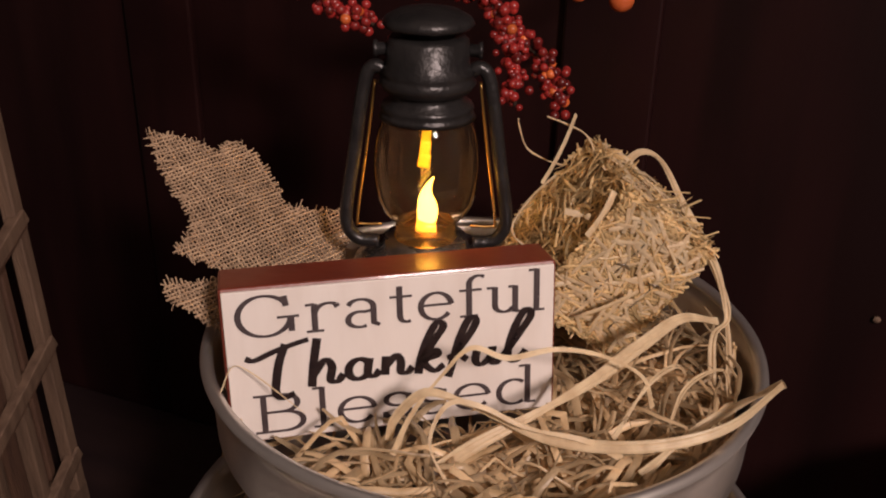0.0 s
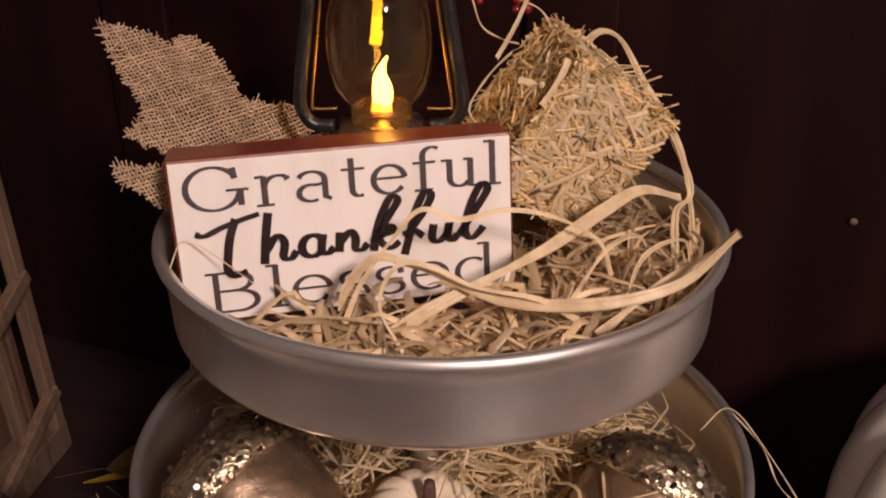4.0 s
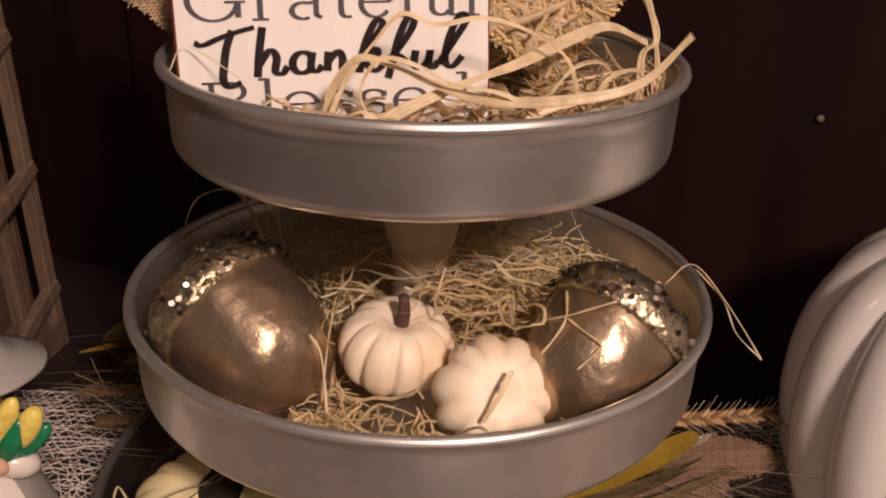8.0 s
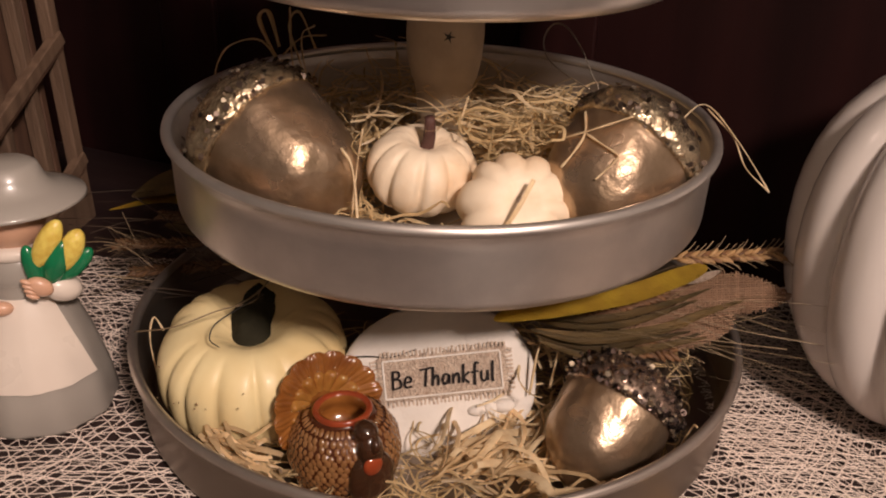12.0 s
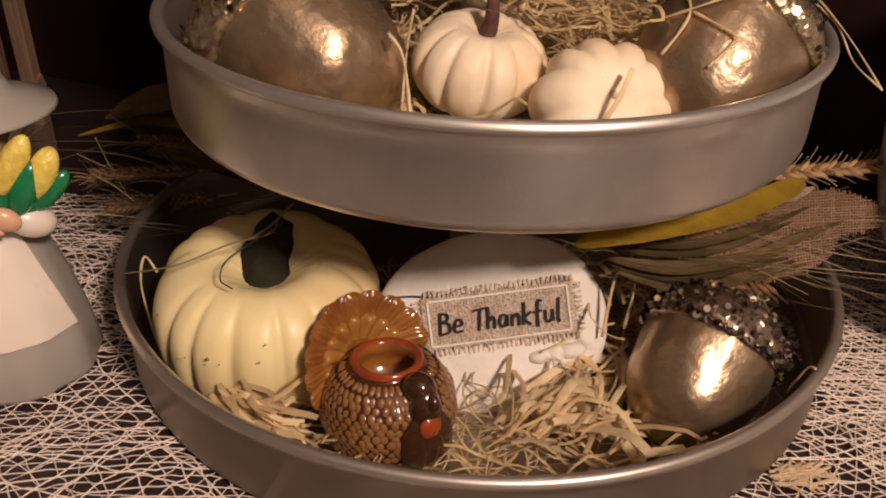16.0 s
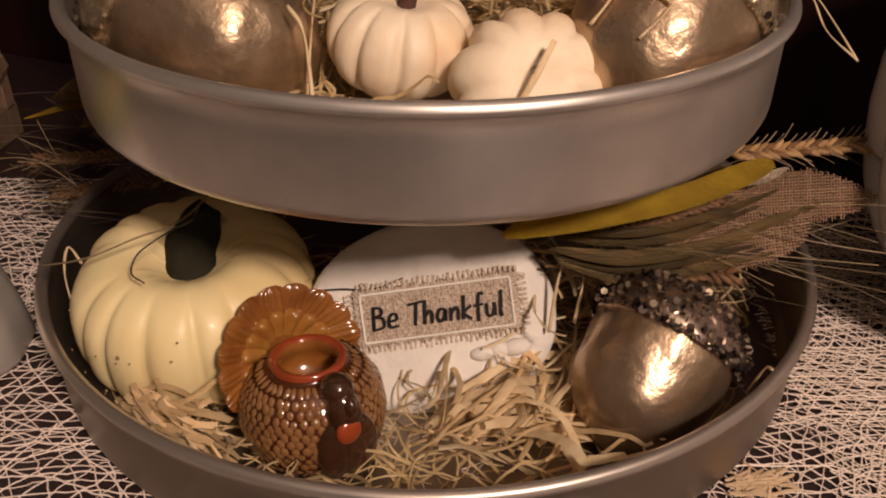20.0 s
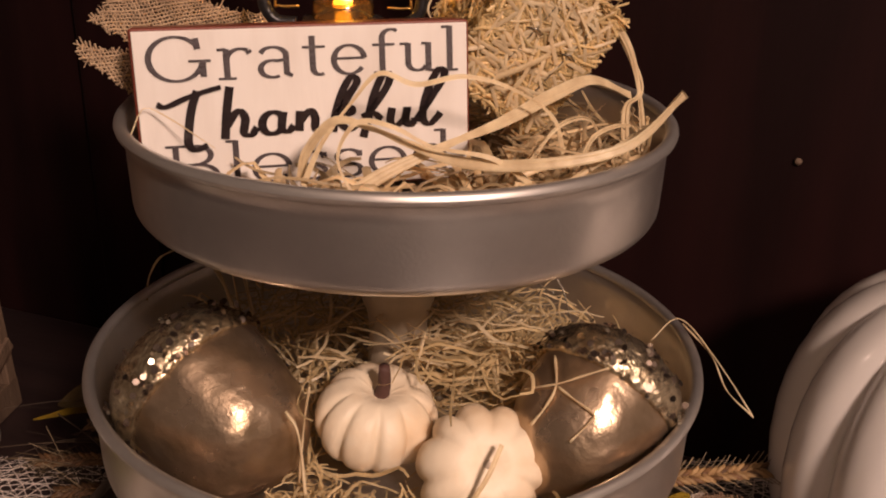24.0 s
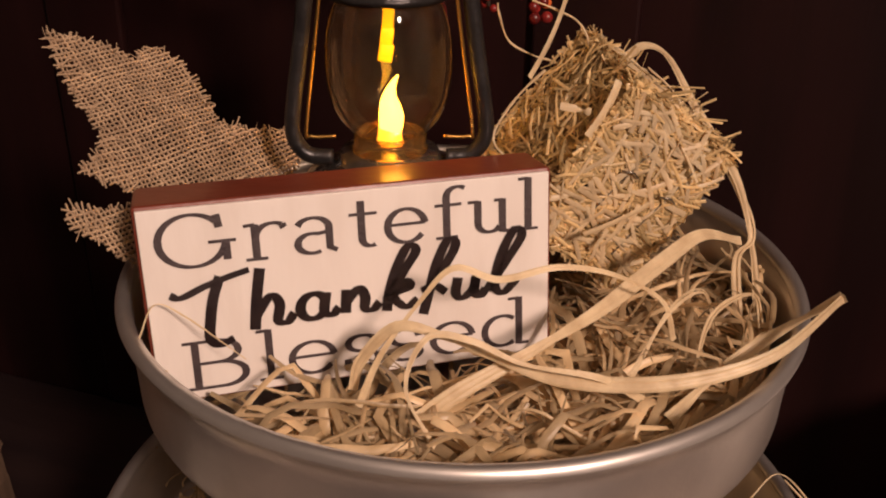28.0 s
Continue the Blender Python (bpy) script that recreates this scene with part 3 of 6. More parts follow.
for letters, h, total, thin, thick, x0, z0, script, lab in (
        (tuple("Grateful"), 0.0203, 0.1122, 0.040, 0.106, 0.0050, -0.0180, False, "charcoal serif letter of Grateful"),
        (("T2", "h2", "a2", "n2", "k2", "f2", "u2", "l2"), 0.0255, 0.0920, 0.055, 0.120, 0.0168, -0.0376, True, "glossy black brush letter of Thankful"),
        (tuple("Blessed"), 0.0200, 0.1070, 0.040, 0.106, 0.0080, -0.0554, False, "charcoal serif letter of Blessed")):
    natural = sum(GLYPHS[g][1] for g in letters) * h
    for bm in word(letters, h, total / natural, thin, thick, 0.0005 if script else 0.0003, 0.10 if script else 0.0, script):
        part("letter", bm, SIGN_GLOSS if script else SIGN_INK, sign, lab, False).matrix_basis = pose(x0, -0.0011, z0)

# ---- lantern ----
lantern = thing("oil_lantern", pose(-0.0218, 0.0165, 1.0050) @ Matrix.Scale(0.97, 4), "small black metal hurricane lantern with a lit flame bulb", "lantern")
part("tank", revolve([(0, -0.020), (0.029, -0.020), (0.031, -0.018), (0.031, 0.012), (0.0305, 0.019), (0.0285, 0.0235), (0.024, 0.0265), (0.0175, 0.029), (0.0165, 0.0325), (0, 0.0325)], 56), STEEL, lantern, "worn dark steel oil tank")
part("burner_ring", revolve([(0.0104, 0.0326), (0.0124, 0.0326), (0.0128, 0.0335), (0.0121, 0.0350), (0.0122, 0.0385), (0.0116, 0.0392), (0.0104, 0.0392), (0.0104, 0.0326)], 48), RING_GLASS, lantern, "clear collar round the bulb")
globe_out = [(0.0115, 0.0385), (0.0131, 0.0405), (0.0168, 0.0446), (0.0196, 0.0510), (0.0206, 0.0595), (0.0205, 0.067), (0.0198, 0.0735), (0.0184, 0.0790), (0.0166, 0.0832)]
globe_out = [(p.x, p.y) for p in spline([(r, z, 0) for r, z in globe_out], 3)]
part("glass_globe", revolve(globe_out + [(r - 0.0005, z) for r, z in reversed(globe_out)] + [globe_out[0]], 64), GLASS, lantern, "clear rounded glass globe").visible_shadow = False
part("collar", revolve([(0, 0.084), (0.0178, 0.084), (0.0186, 0.083), (0.0178, 0.0848), (0.0170, 0.0858), (0.0178, 0.0869), (0.0172, 0.0883), (0.0140, 0.0901), (0.0138, 0.0925), (0.0165, 0.0936), (0.0175, 0.0953), (0.0185, 0.0967), (0.0176, 0.0984), (0.0172, 0.0998), (0.0180, 0.1009),
                         (0.0158, 0.1033), (0.0152, 0.1124), (0.0135, 0.1139), (0, 0.1139)], 56), BLACK_METAL, lantern, "black ribbed chimney collar")
part("cap", revolve([(0, 0.1132), (0.0100, 0.1132), (0.0105, 0.1163), (0.0160, 0.117), (0.0172, 0.1184), (0.0160, 0.1205), (0.0115, 0.1229), (0.005, 0.1243), (0, 0.1247)], 48), BLACK_METAL, lantern, "black domed cap")
for side in (-1, 1):
    line = spline([(side * 0.0165, 0, 0.1005), (side * 0.0195, 0, 0.1020), (side * 0.0228, 0, 0.0990), (side * 0.0252, 0, 0.0880), (side * 0.0281, 0, 0.068), (side * 0.0313, 0, 0.048), (side * 0.0320, 0, 0.0385), (side * 0.0296, 0, 0.033), (side * 0.026, 0, 0.0305), (side * 0.019, 0, 0.0300)], 6)
    part("side_tube", tube(line, 0.0027, 10), BLACK_METAL, lantern, "black side tube")
    part("wire_guard", tube(spline([(side * 0.0200, 0.002, 0.096), (side * 0.0226, 0.002, 0.076), (side * 0.0276, 0.002, 0.040), (side * 0.0262, 0.002, 0.0365), (side * 0.018, 0.002, 0.0365)], 6), 0.0006, 6), BRASS, lantern, "thin brass guard wire")
    lug = revolve([(0, 0), (0.0024, 0), (0.0024, 0.0045), (0.0032, 0.005), (0.0032, 0.0062), (0, 0.0065)], 20)
    part("lug", lug, BLACK_METAL, lantern, "shiny bail lug").matrix_basis = pose(side * 0.0140, 0, 0.1085, 0, side * 90, 0)
flame = []
for k in range(17):
    f = k / 16
    r = float(np.interp(f, (0, 0.12, 0.3, 0.5, 0.7, 0.85, 1), (0.0034, 0.0039, 0.0042, 0.0034, 0.0020, 0.0011, 0.0003)))
    flame.append(((0.0006 * math.sin(f * 6) + 0.0085 * max(0, f - 0.5) ** 1.5, 0, 0.0385 + 0.0195 * f), r))
part("flame_bulb", tube([p for p, r in flame], [r for p, r in flame], 14), FLAME, lantern, "lit warm yellow flame-shaped bulb")
part("bulb_base", revolve([(0, 0.0335), (0.0040, 0.0335), (0.0043, 0.036), (0.0036, 0.0405), (0, 0.0408)], 24), BULB_BASE, lantern, "glowing amber bulb base")
# Glowing strip in place of the flame's mirror image in the globe.
strip = bmesh.new()
for k in range(4):  # tapered, slightly bent
    box(strip, (0.0030 + 0.0005 * k, 0.0010, 0.0056), pose(0.0003 - 0.0004 * k, -0.004, 0.0818 - 0.0052 * k, 0, 4 + 2 * k, 0), 0.0003)
part("flame_image", strip, FLAME_IMAGE, lantern, "lit amber strip in place of the flame reflection")

# ---- burlap leaf ----


def woven(outline, pitch, mat, bend=0.0, wave=0.0025):
    """Threads over and under each other inside an outline in the x-y plane."""
    verts, faces = [], []
    xs, ys = [p[0] for p in outline], [p[1] for p in outline]

    def spans(v, axis):
        hits = []
        for (a, b) in zip(outline, outline[1:] + outline[:1]):
            p, q = (a, b) if a[axis] <= b[axis] else (b, a)
            if p[axis] <= v < q[axis]:
                f = (v - p[axis]) / (q[axis] - p[axis])
                hits.append(p[1 - axis] + f * (q[1 - axis] - p[1 - axis]))
        hits.sort()
        return list(zip(hits[::2], hits[1::2]))

    for axis in (0, 1):
        lo, hi = (min(xs), max(xs)) if axis == 0 else (min(ys), max(ys))
        for i in range(int((hi - lo) / pitch)):
            v = lo + (i + 0.5) * pitch
            w0 = pitch * rng.uniform(0.25, 0.38)
            for a, b in spans(v, axis):
                a, b = a - rng.uniform(0, pitch * 1.6), b + rng.uniform(0, pitch * 1.6)
                n = max(2, int((b - a) / pitch))
                base = len(verts)
                for k in range(n + 1):
                    s = a + (b - a) * k / n
                    off = v + rng.gauss(0, pitch * 0.07)
                    up = (0.16 if (k + i + axis) % 2 else -0.16) * pitch
                    w = w0 * rng.uniform(0.85, 1.15)
                    x, y = (off, s) if axis == 0 else (s, off)
                    z = up + bend * (x * x - 0.6 * y * y) + wave * noise.noise((x * 40, y * 40, 3.0))
                    ex, ey = (w, 0) if axis == 0 else (0, w)
                    verts += [(x - ex, y - ey, z - w * 0.5), (x, y, z + w * 0.6), (x + ex, y + ey, z - w * 0.5)]
                for k in range(n):
                    c = base + 3 * k
                    faces += [(c, c + 1, c + 4, c + 3), (c + 1, c + 2, c + 5, c + 4), (c + 2, c, c + 3, c + 5)]
    me = bpy.data.meshes.new("woven")
    me.from_pydata(verts, [], faces)
    me.materials.append(mat)
    me.polygons.foreach_set("use_smooth", [True] * len(me.polygons))
    return me


MAPLE = [(x / 1000, y / 1000) for x, y in ((51, -27), (53, -18), (38, -11), (28, -4), (30, 6), (30, 15), (29, 24), (23, 33), (15, 27), (9, 36), (-9, 48), (-12, 33), (-14, 19), (-14, 7),
                                         (-17, -1), (-29, -5), (-22, -12), (-13, -20), (-9, -26), (-21, -23), (-41, -17), (-43, -22), (-37, -30), (-33, -38), (-26, -46), (-5, -46), (37, -38))]
burlap = new("burlap_leaf", woven(MAPLE, 0.00170, BURLAP, 1.5))
burlap.matrix_basis = Matrix(((0.629, -0.563, 0.536, -0.1010), (0.777, 0.455, -0.434, 0.0215), (0.0, 0.690, 0.724, 1.0400), (0, 0, 0, 1))) @ Matrix.Scale(0.955, 4)
tagged(burlap, "tan woven burlap maple leaf with frayed edges behind the sign", "fabric leaf")

foot = burlap.matrix_basis.inverted()
part("stem", tube([foot @ p for p in spline((burlap.matrix_basis @ Vector((0.004, -0.030, 0.004)), burlap.matrix_basis @ Vector((0.006, -0.045, 0.0)), Vector((-0.072, 0.012, 0.992)), Vector((-0.070, 0.010, 0.974))), 6)], 0.0012, 6), TWIG, burlap, "thin brown wrapped wire stem")

fray = []
for p, q in zip(MAPLE, MAPLE[1:] + MAPLE[:1]):
    n = max(1, int(math.hypot(q[0] - p[0], q[1] - p[1]) / 0.0030))
    out = Vector((q[1] - p[1], p[0] - q[0])).normalized() * -1
    for k in range(n):
        x, y = p[0] + (q[0] - p[0]) * (k + rng.random()) / n, p[1] + (q[1] - p[1]) * (k + rng.random()) / n
        e = rng.uniform(0.0015, 0.0065)
        h = 1.5 * (x * x - 0.6 * y * y)
        d = out + Vector((rng.gauss(0, 0.5), rng.gauss(0, 0.5)))
        fray.append((np.array([(x - d.x * 0.002, y - d.y * 0.002, h), (x + d.x * e * 0.5, y + d.y * e * 0.5, h + rng.gauss(0, 0.0006)), (x + d.x * e, y + d.y * e, h + rng.gauss(0, 0.0015))]), rng.uniform(0.0003, 0.0006)))
add_mesh("frayed_edge", ribbons(fray, BURLAP, 0.3), burlap, "loose frayed burlap threads", kind="stuff")

# ---- straw bale ----
bale_pose = Matrix.Translation((0.0485, 0.0190, 1.0330)) @ pose(0, 0, 0, 10, 36, 18)
HX, HY, HZ = 0.0242, 0.0240, 0.0290
bale = thing("straw_bale", bale_pose, "small wire-bound block of golden straw leaning on the pan rim", "straw bale")
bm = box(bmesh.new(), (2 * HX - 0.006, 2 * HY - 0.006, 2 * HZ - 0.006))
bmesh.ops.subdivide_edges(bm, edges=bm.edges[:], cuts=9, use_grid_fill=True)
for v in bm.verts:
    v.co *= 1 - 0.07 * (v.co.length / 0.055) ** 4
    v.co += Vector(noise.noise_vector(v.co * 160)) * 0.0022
part("core", bm, STRAW_CORE, bale, "packed straw core, coloured dark as shade between the straws")
bits = []
for _ in range(4300):
    face = rng.choice("xxyyyyzz")
    s = rng.choice((-1, 1)) if face != "y" else rng.choice((-1, -1, -1, 1))
    p = np.array((rng.uniform(-HX, HX), rng.uniform(-HY, HY), rng.uniform(-HZ, HZ)))
    i = "xyz".index(face)
    p[i] = s * (HX, HY, HZ)[i] * rng.uniform(0.90, 1.0)
    p *= 1 - 0.10 * (np.linalg.norm(p) / 0.055) ** 4
    d = np.array((rng.gauss(0, 1.0), rng.gauss(0, 0.5), rng.gauss(0, 0.5)))
    d[i] = rng.gauss(-0.03, 0.05) * s
    d /= np.linalg.norm(d)
    ln = rng.uniform(0.005, 0.017)
    sag = np.array((rng.gauss(0, 1), rng.gauss(0, 1), rng.gauss(0, 1))) * ln * 0.06
    face_out = np.zeros(3)
    face_out[i] = s
    edge = np.array((HX, HY, HZ)) * rng.uniform(0.98, 1.07)
    bits.append((np.clip(np.array((p - d * ln * 0.5, p + sag, p + d * ln * 0.5)), -edge, edge), rng.uniform(0.0004, 0.0013), face_out))
# Highlights on the bale are put in as paler straw blades.
glints = []
for _ in range(170):  # broader shiny blades lying on the front and top
    i = rng.choice((1, 1, 1, 2))
    p = np.array((rng.uniform(-HX, HX), rng.uniform(-HY, HY), rng.uniform(-HZ, HZ))) * 0.86
    face_out = np.zeros(3)
    face_out[i] = -1 if i == 1 else 1
    p[i] = face_out[i] * (HX, HY, HZ)[i] * 1.0
    d = np.array((rng.gauss(0, 1.0), rng.gauss(0, 0.6), rng.gauss(0, 0.7)))
    d[i] = 0.0
    d *= rng.uniform(0.003, 0.007) / np.linalg.norm(d)
    glints.append((np.array((p - d, p + face_out * 0.0006, p + d)), rng.uniform(0.0009, 0.0020), face_out))
add_mesh("pale_straw", ribbons(glints, RAFFIA_PALE, 0.2), bale, "broader shiny straw blades, pale in place of glints", kind="stuff")
add_mesh("loose_straw", ribbons(bits, STRAW, 0.35), bale, "loose chopped golden straw", kind="stuff")
tufts = []
for _ in range(34):
    a = rng.uniform(0, 6.28)
    p = np.array((rng.uniform(-HX, HX), rng.uniform(-HY, HY * 0.4), HZ * rng.uniform(0.8, 1.0)))
    d = np.array((rng.gauss(-0.1, 0.5), rng.gauss(-0.1, 0.4), 0.6))
    ln = rng.uniform(0.006, 0.018)
    tufts.append((np.array((p, p + d * ln * 0.5, p + d * ln + np.array((rng.gauss(0, 0.003), 0, 0)))), rng.uniform(0.0004, 0.001)))
add_mesh("frayed_straw", ribbons(tufts, STRAW, 0.3), bale, "frayed straw ends", kind="stuff")
for x in (-0.006, 0.012):
    loop = [(x + 0.001 * math.sin(a * 3), (HY + 0.0003) * max(-1, min(1, 1.25 * math.cos(a))), (HZ + 0.0002) * max(-1, min(1, 1.25 * math.sin(a)))) for a in (2 * math.pi * k / 32 for k in range(32))]
    part("binding_wire", tube(loop, 0.00028, 5, closed=True), WIRE, bale, "thin dull binding wire")
    part("wire_twist", tube([(x - 0.003, -HY - 0.001, 0.004), (x, -HY - 0.0022, 0.0058), (x + 0.0035, -HY - 0.001, 0.005)], 0.0004, 5), WIRE, bale, "twisted wire knot")
to_bale = bale_pose.inverted()
for a, b, w in (((0.0285, -0.0085, 1.0590), (0.0375, -0.0090, 1.0572), 0.0024), ((0.0465, -0.0035, 1.0650), (0.0370, -0.0100, 1.0500), 0.0030), ((0.0372, -0.0155, 1.0205), (0.0575, -0.0110, 1.0285), 0.0026),
                ((0.0216, 0.010, 1.0620), (0.0350, 0.030, 1.0830), 0.0026), ((0.0600, 0.000, 1.0560), (0.0740, -0.004, 1.0330), 0.0016), ((0.0440, -0.012, 1.0150), (0.0500, -0.013, 1.0260), 0.0018)):
    p, q = np.array(to_bale @ Vector(a)), np.array(to_bale @ Vector(b))
    bow = np.array((0.0004, -0.0010, 0.0006))
    add_mesh("straw_stalk", ribbons([(np.array([p + (q - p) * f + bow * math.sin(3.1 * f) for f in np.linspace(0, 1, 6)]), w, (0.3, -1.0, 0.5))], RAFFIA_PALE, 0.2), bale, "broad pale straw stalk")

# ---- straw beds ----


SOLIDS = ((-0.0065, -0.0500, 0.8925, 0.0232), (0.0330, -0.0740, 0.8875, 0.0232), (-0.0715, -0.0480, 0.9010, 0.0310), (0.0775, -0.0540, 0.9010, 0.0285), (-0.062, -0.060, 0.890, 0.027), (-0.056, -0.058, 0.894, 0.026),
          (-0.0365, -0.0930, 0.7780, 0.0265), (-0.030, -0.116, 0.765, 0.020), (0.0815, -0.0790, 0.7900, 0.0280), (-0.0855, -0.0500, 0.7900, 0.0440))


def on_fruit(pts):
    """True where a strand runs through a pumpkin or an acorn."""
    return any(np.any(np.linalg.norm(pts - np.array(s[:3]), axis=1) < s[3]) for s in SOLIDS)


def bed(name, radius, z, n, label, mat, width, length, hump=0.0, bend=2.2, keep=None, clear=None):
    strands = []
    while len(strands) < n:
        r, a = radius * math.sqrt(rng.random()), rng.uniform(0, 6.283)
        x, y = r * math.cos(a), r * math.sin(a)
        if keep and not keep(x, y):
            continue
        h = z + hump * max(0.0, 1 - (r / radius) ** 2) * rng.random()
        ln = rng.uniform(*length)
        pts = curl((x, y, h), rng.uniform(0, 6.283), ln, bend, 12, z - 0.006, z + hump + 0.004, radius)
        if clear and clear(pts):
            continue
        taper = np.sin(np.linspace(0.25, 2.9, 13)) ** 0.5
        strands.append((pts, taper * rng.uniform(*width)))
    return add_mesh(name, ribbons(strands, mat, 0.22), None, label, "straw", "stuff")


def on_sign(pts):
    """True where a strand lies against the sign's face."""
    foot = -0.0475 + 0.227 * (pts[:, 0] + 0.0899)
    gap = foot - pts[:, 1]
    return bool(np.any((gap > -0.004) & (gap < 0.003) & (pts[:, 0] < 0.024) & (pts[:, 2] > 0.9745)))


bed("raffia_bed", 0.0985, 0.9775, 700, "tangled pale raffia and straw filling the upper pan", RAFFIA, (0.0006, 0.0027), (0.03, 0.08), 0.006, 0.8, None, on_sign)
bed("raffia_front", 0.0985, 0.982, 440, "looser raffia strands lying before the sign", RAFFIA, (0.0007, 0.0034), (0.03, 0.08), 0.011, 0.6, lambda x, y: y < -0.056 and x > -0.055, on_sign)
bed("raffia_heap", 0.0985, 0.981, 330, "raffia strands heaped under the straw bale", RAFFIA, (0.0005, 0.0024), (0.03, 0.08), 0.019, 0.8, lambda x, y: x > 0.040 and y < 0.03, lambda pts: bool(np.any((pts[:, 0] < 0.032) & (pts[:, 2] > 0.983))))
bed("excelsior_bed", 0.116, 0.8745, 950, "fine curled straw filling the middle pan", FINE_HAY, (0.0005, 0.0016), (0.015, 0.05), 0.016, 1.2, None, on_fruit)
bed("excelsior_heap", 0.112, 0.884, 250, "heaped curled straw at the back of the middle pan", FINE_HAY, (0.0006, 0.0018), (0.02, 0.055), 0.034, 1.2, lambda x, y: y > -0.045 and abs(x) < 0.085, on_fruit)
bed("straw_bed", 0.136, 0.7670, 500, "shadowed loose straw in the lower pan", FINE_HAY, (0.0005, 0.0014), (0.03, 0.07), 0.006, 2.0, lambda x, y: y < 0.03)


def nest(name, cx, cy, rx, ry, z, n, width, length, hump, label, mat=RAFFIA_PALE, inside=0.137, way=None, bend=2.0, kink=0.8):
    strands = []
    tries = 0
    while len(strands) < n and tries < 20 * n:
        tries += 1
        a, r = rng.uniform(0, 6.283), math.sqrt(rng.random())
        pts = curl((cx + rx * r * math.cos(a), cy + ry * r * math.sin(a), z + rng.random() * hump), rng.uniform(0, 6.283) if way is None else rng.gauss(way, 0.5), rng.uniform(*length), bend, 12, z - 0.004, z + hump, inside, kink)
        if on_fruit(pts) or np.any(np.hypot(pts[:, 0], pts[:, 1]) > inside + 0.001):
            continue
        strands.append((pts, np.sin(np.linspace(0.3, 2.85, 13)) ** 0.4 * rng.uniform(*width)))
    return add_mesh(name, ribbons(strands, mat, 0.16), None, label, "straw", "stuff")


nest("raffia_nest", 0.026, -0.106, 0.030, 0.014, 0.766, 44, (0.0008, 0.0026), (0.050, 0.095), 0.016, "nest of pale raffia strands before the plaque", RAFFIA, way=0.75, bend=0.9, kink=0.15)
nest("raffia_nest", 0.024, -0.098, 0.022, 0.012, 0.770, 20, (0.0024, 0.0044), (0.050, 0.080), 0.014, "broad pale raffia curls before the plaque", RAFFIA_PALE, way=0.9, bend=1.0, kink=0.15)
nest("raffia_nest", -0.110, -0.074, 0.014, 0.016, 0.767, 40, (0.0010, 0.0032), (0.035, 0.065), 0.020, "broad pale raffia curls below the cream pumpkin", RAFFIA, way=-0.8, bend=0.7, kink=0.2)
nest("raffia_nest", -0.100, -0.088, 0.016, 0.010, 0.768, 36, (0.0012, 0.0036), (0.026, 0.050), 0.022, "broad pale raffia curls below the cream pumpkin", RAFFIA, way=-0.75, bend=0.9, kink=0.2)
nest("raffia_nest", 0.058, -0.045, 0.016, 0.02, 0.772, 26, (0.0008, 0.0020), (0.03, 0.05), 0.03, "thin raffia curls beside the plaque")
nest("excelsior_tuft", 0.002, -0.098, 0.022, 0.010, 0.874, 60, (0.0004, 0.0013), (0.012, 0.030), 0.008, "fine curled straw before the mini pumpkins", FINE_HAY, 0.116)
nest("excelsior_tuft", -0.034, -0.090, 0.014, 0.014, 0.874, 120, (0.0004, 0.0013), (0.012, 0.030), 0.013, "fine curled straw between acorn and mini pumpkin", FINE_HAY, 0.108)
nest("excelsior_tuft", -0.036, -0.040, 0.008, 0.025, 0.880, 46, (0.0004, 0.0014), (0.02, 0.04), 0.030, "fine curled straw behind the mini pumpkin", FINE_HAY, 0.108, bend=0.7)
nest("excelsior_tuft", 0.040, -0.030, 0.022, 0.020, 0.888, 120, (0.0005, 0.0018), (0.02, 0.045), 0.030, "fine curled straw beside the golden acorn", FINE_HAY, 0.108, bend=0.6)

nest("straw_tuft", 0.030, -0.014, 0.034, 0.022, 0.888, 70, (0.0006, 0.0017), (0.025, 0.05), 0.034, "longer pale straws on the curled straw", RAFFIA_PALE, 0.108, bend=0.25)
nest("straw_tuft", -0.036, -0.030, 0.010, 0.030, 0.884, 26, (0.0005, 0.0015), (0.025, 0.045), 0.032, "longer pale straws on the curled straw", RAFFIA_PALE, 0.108, bend=0.25)

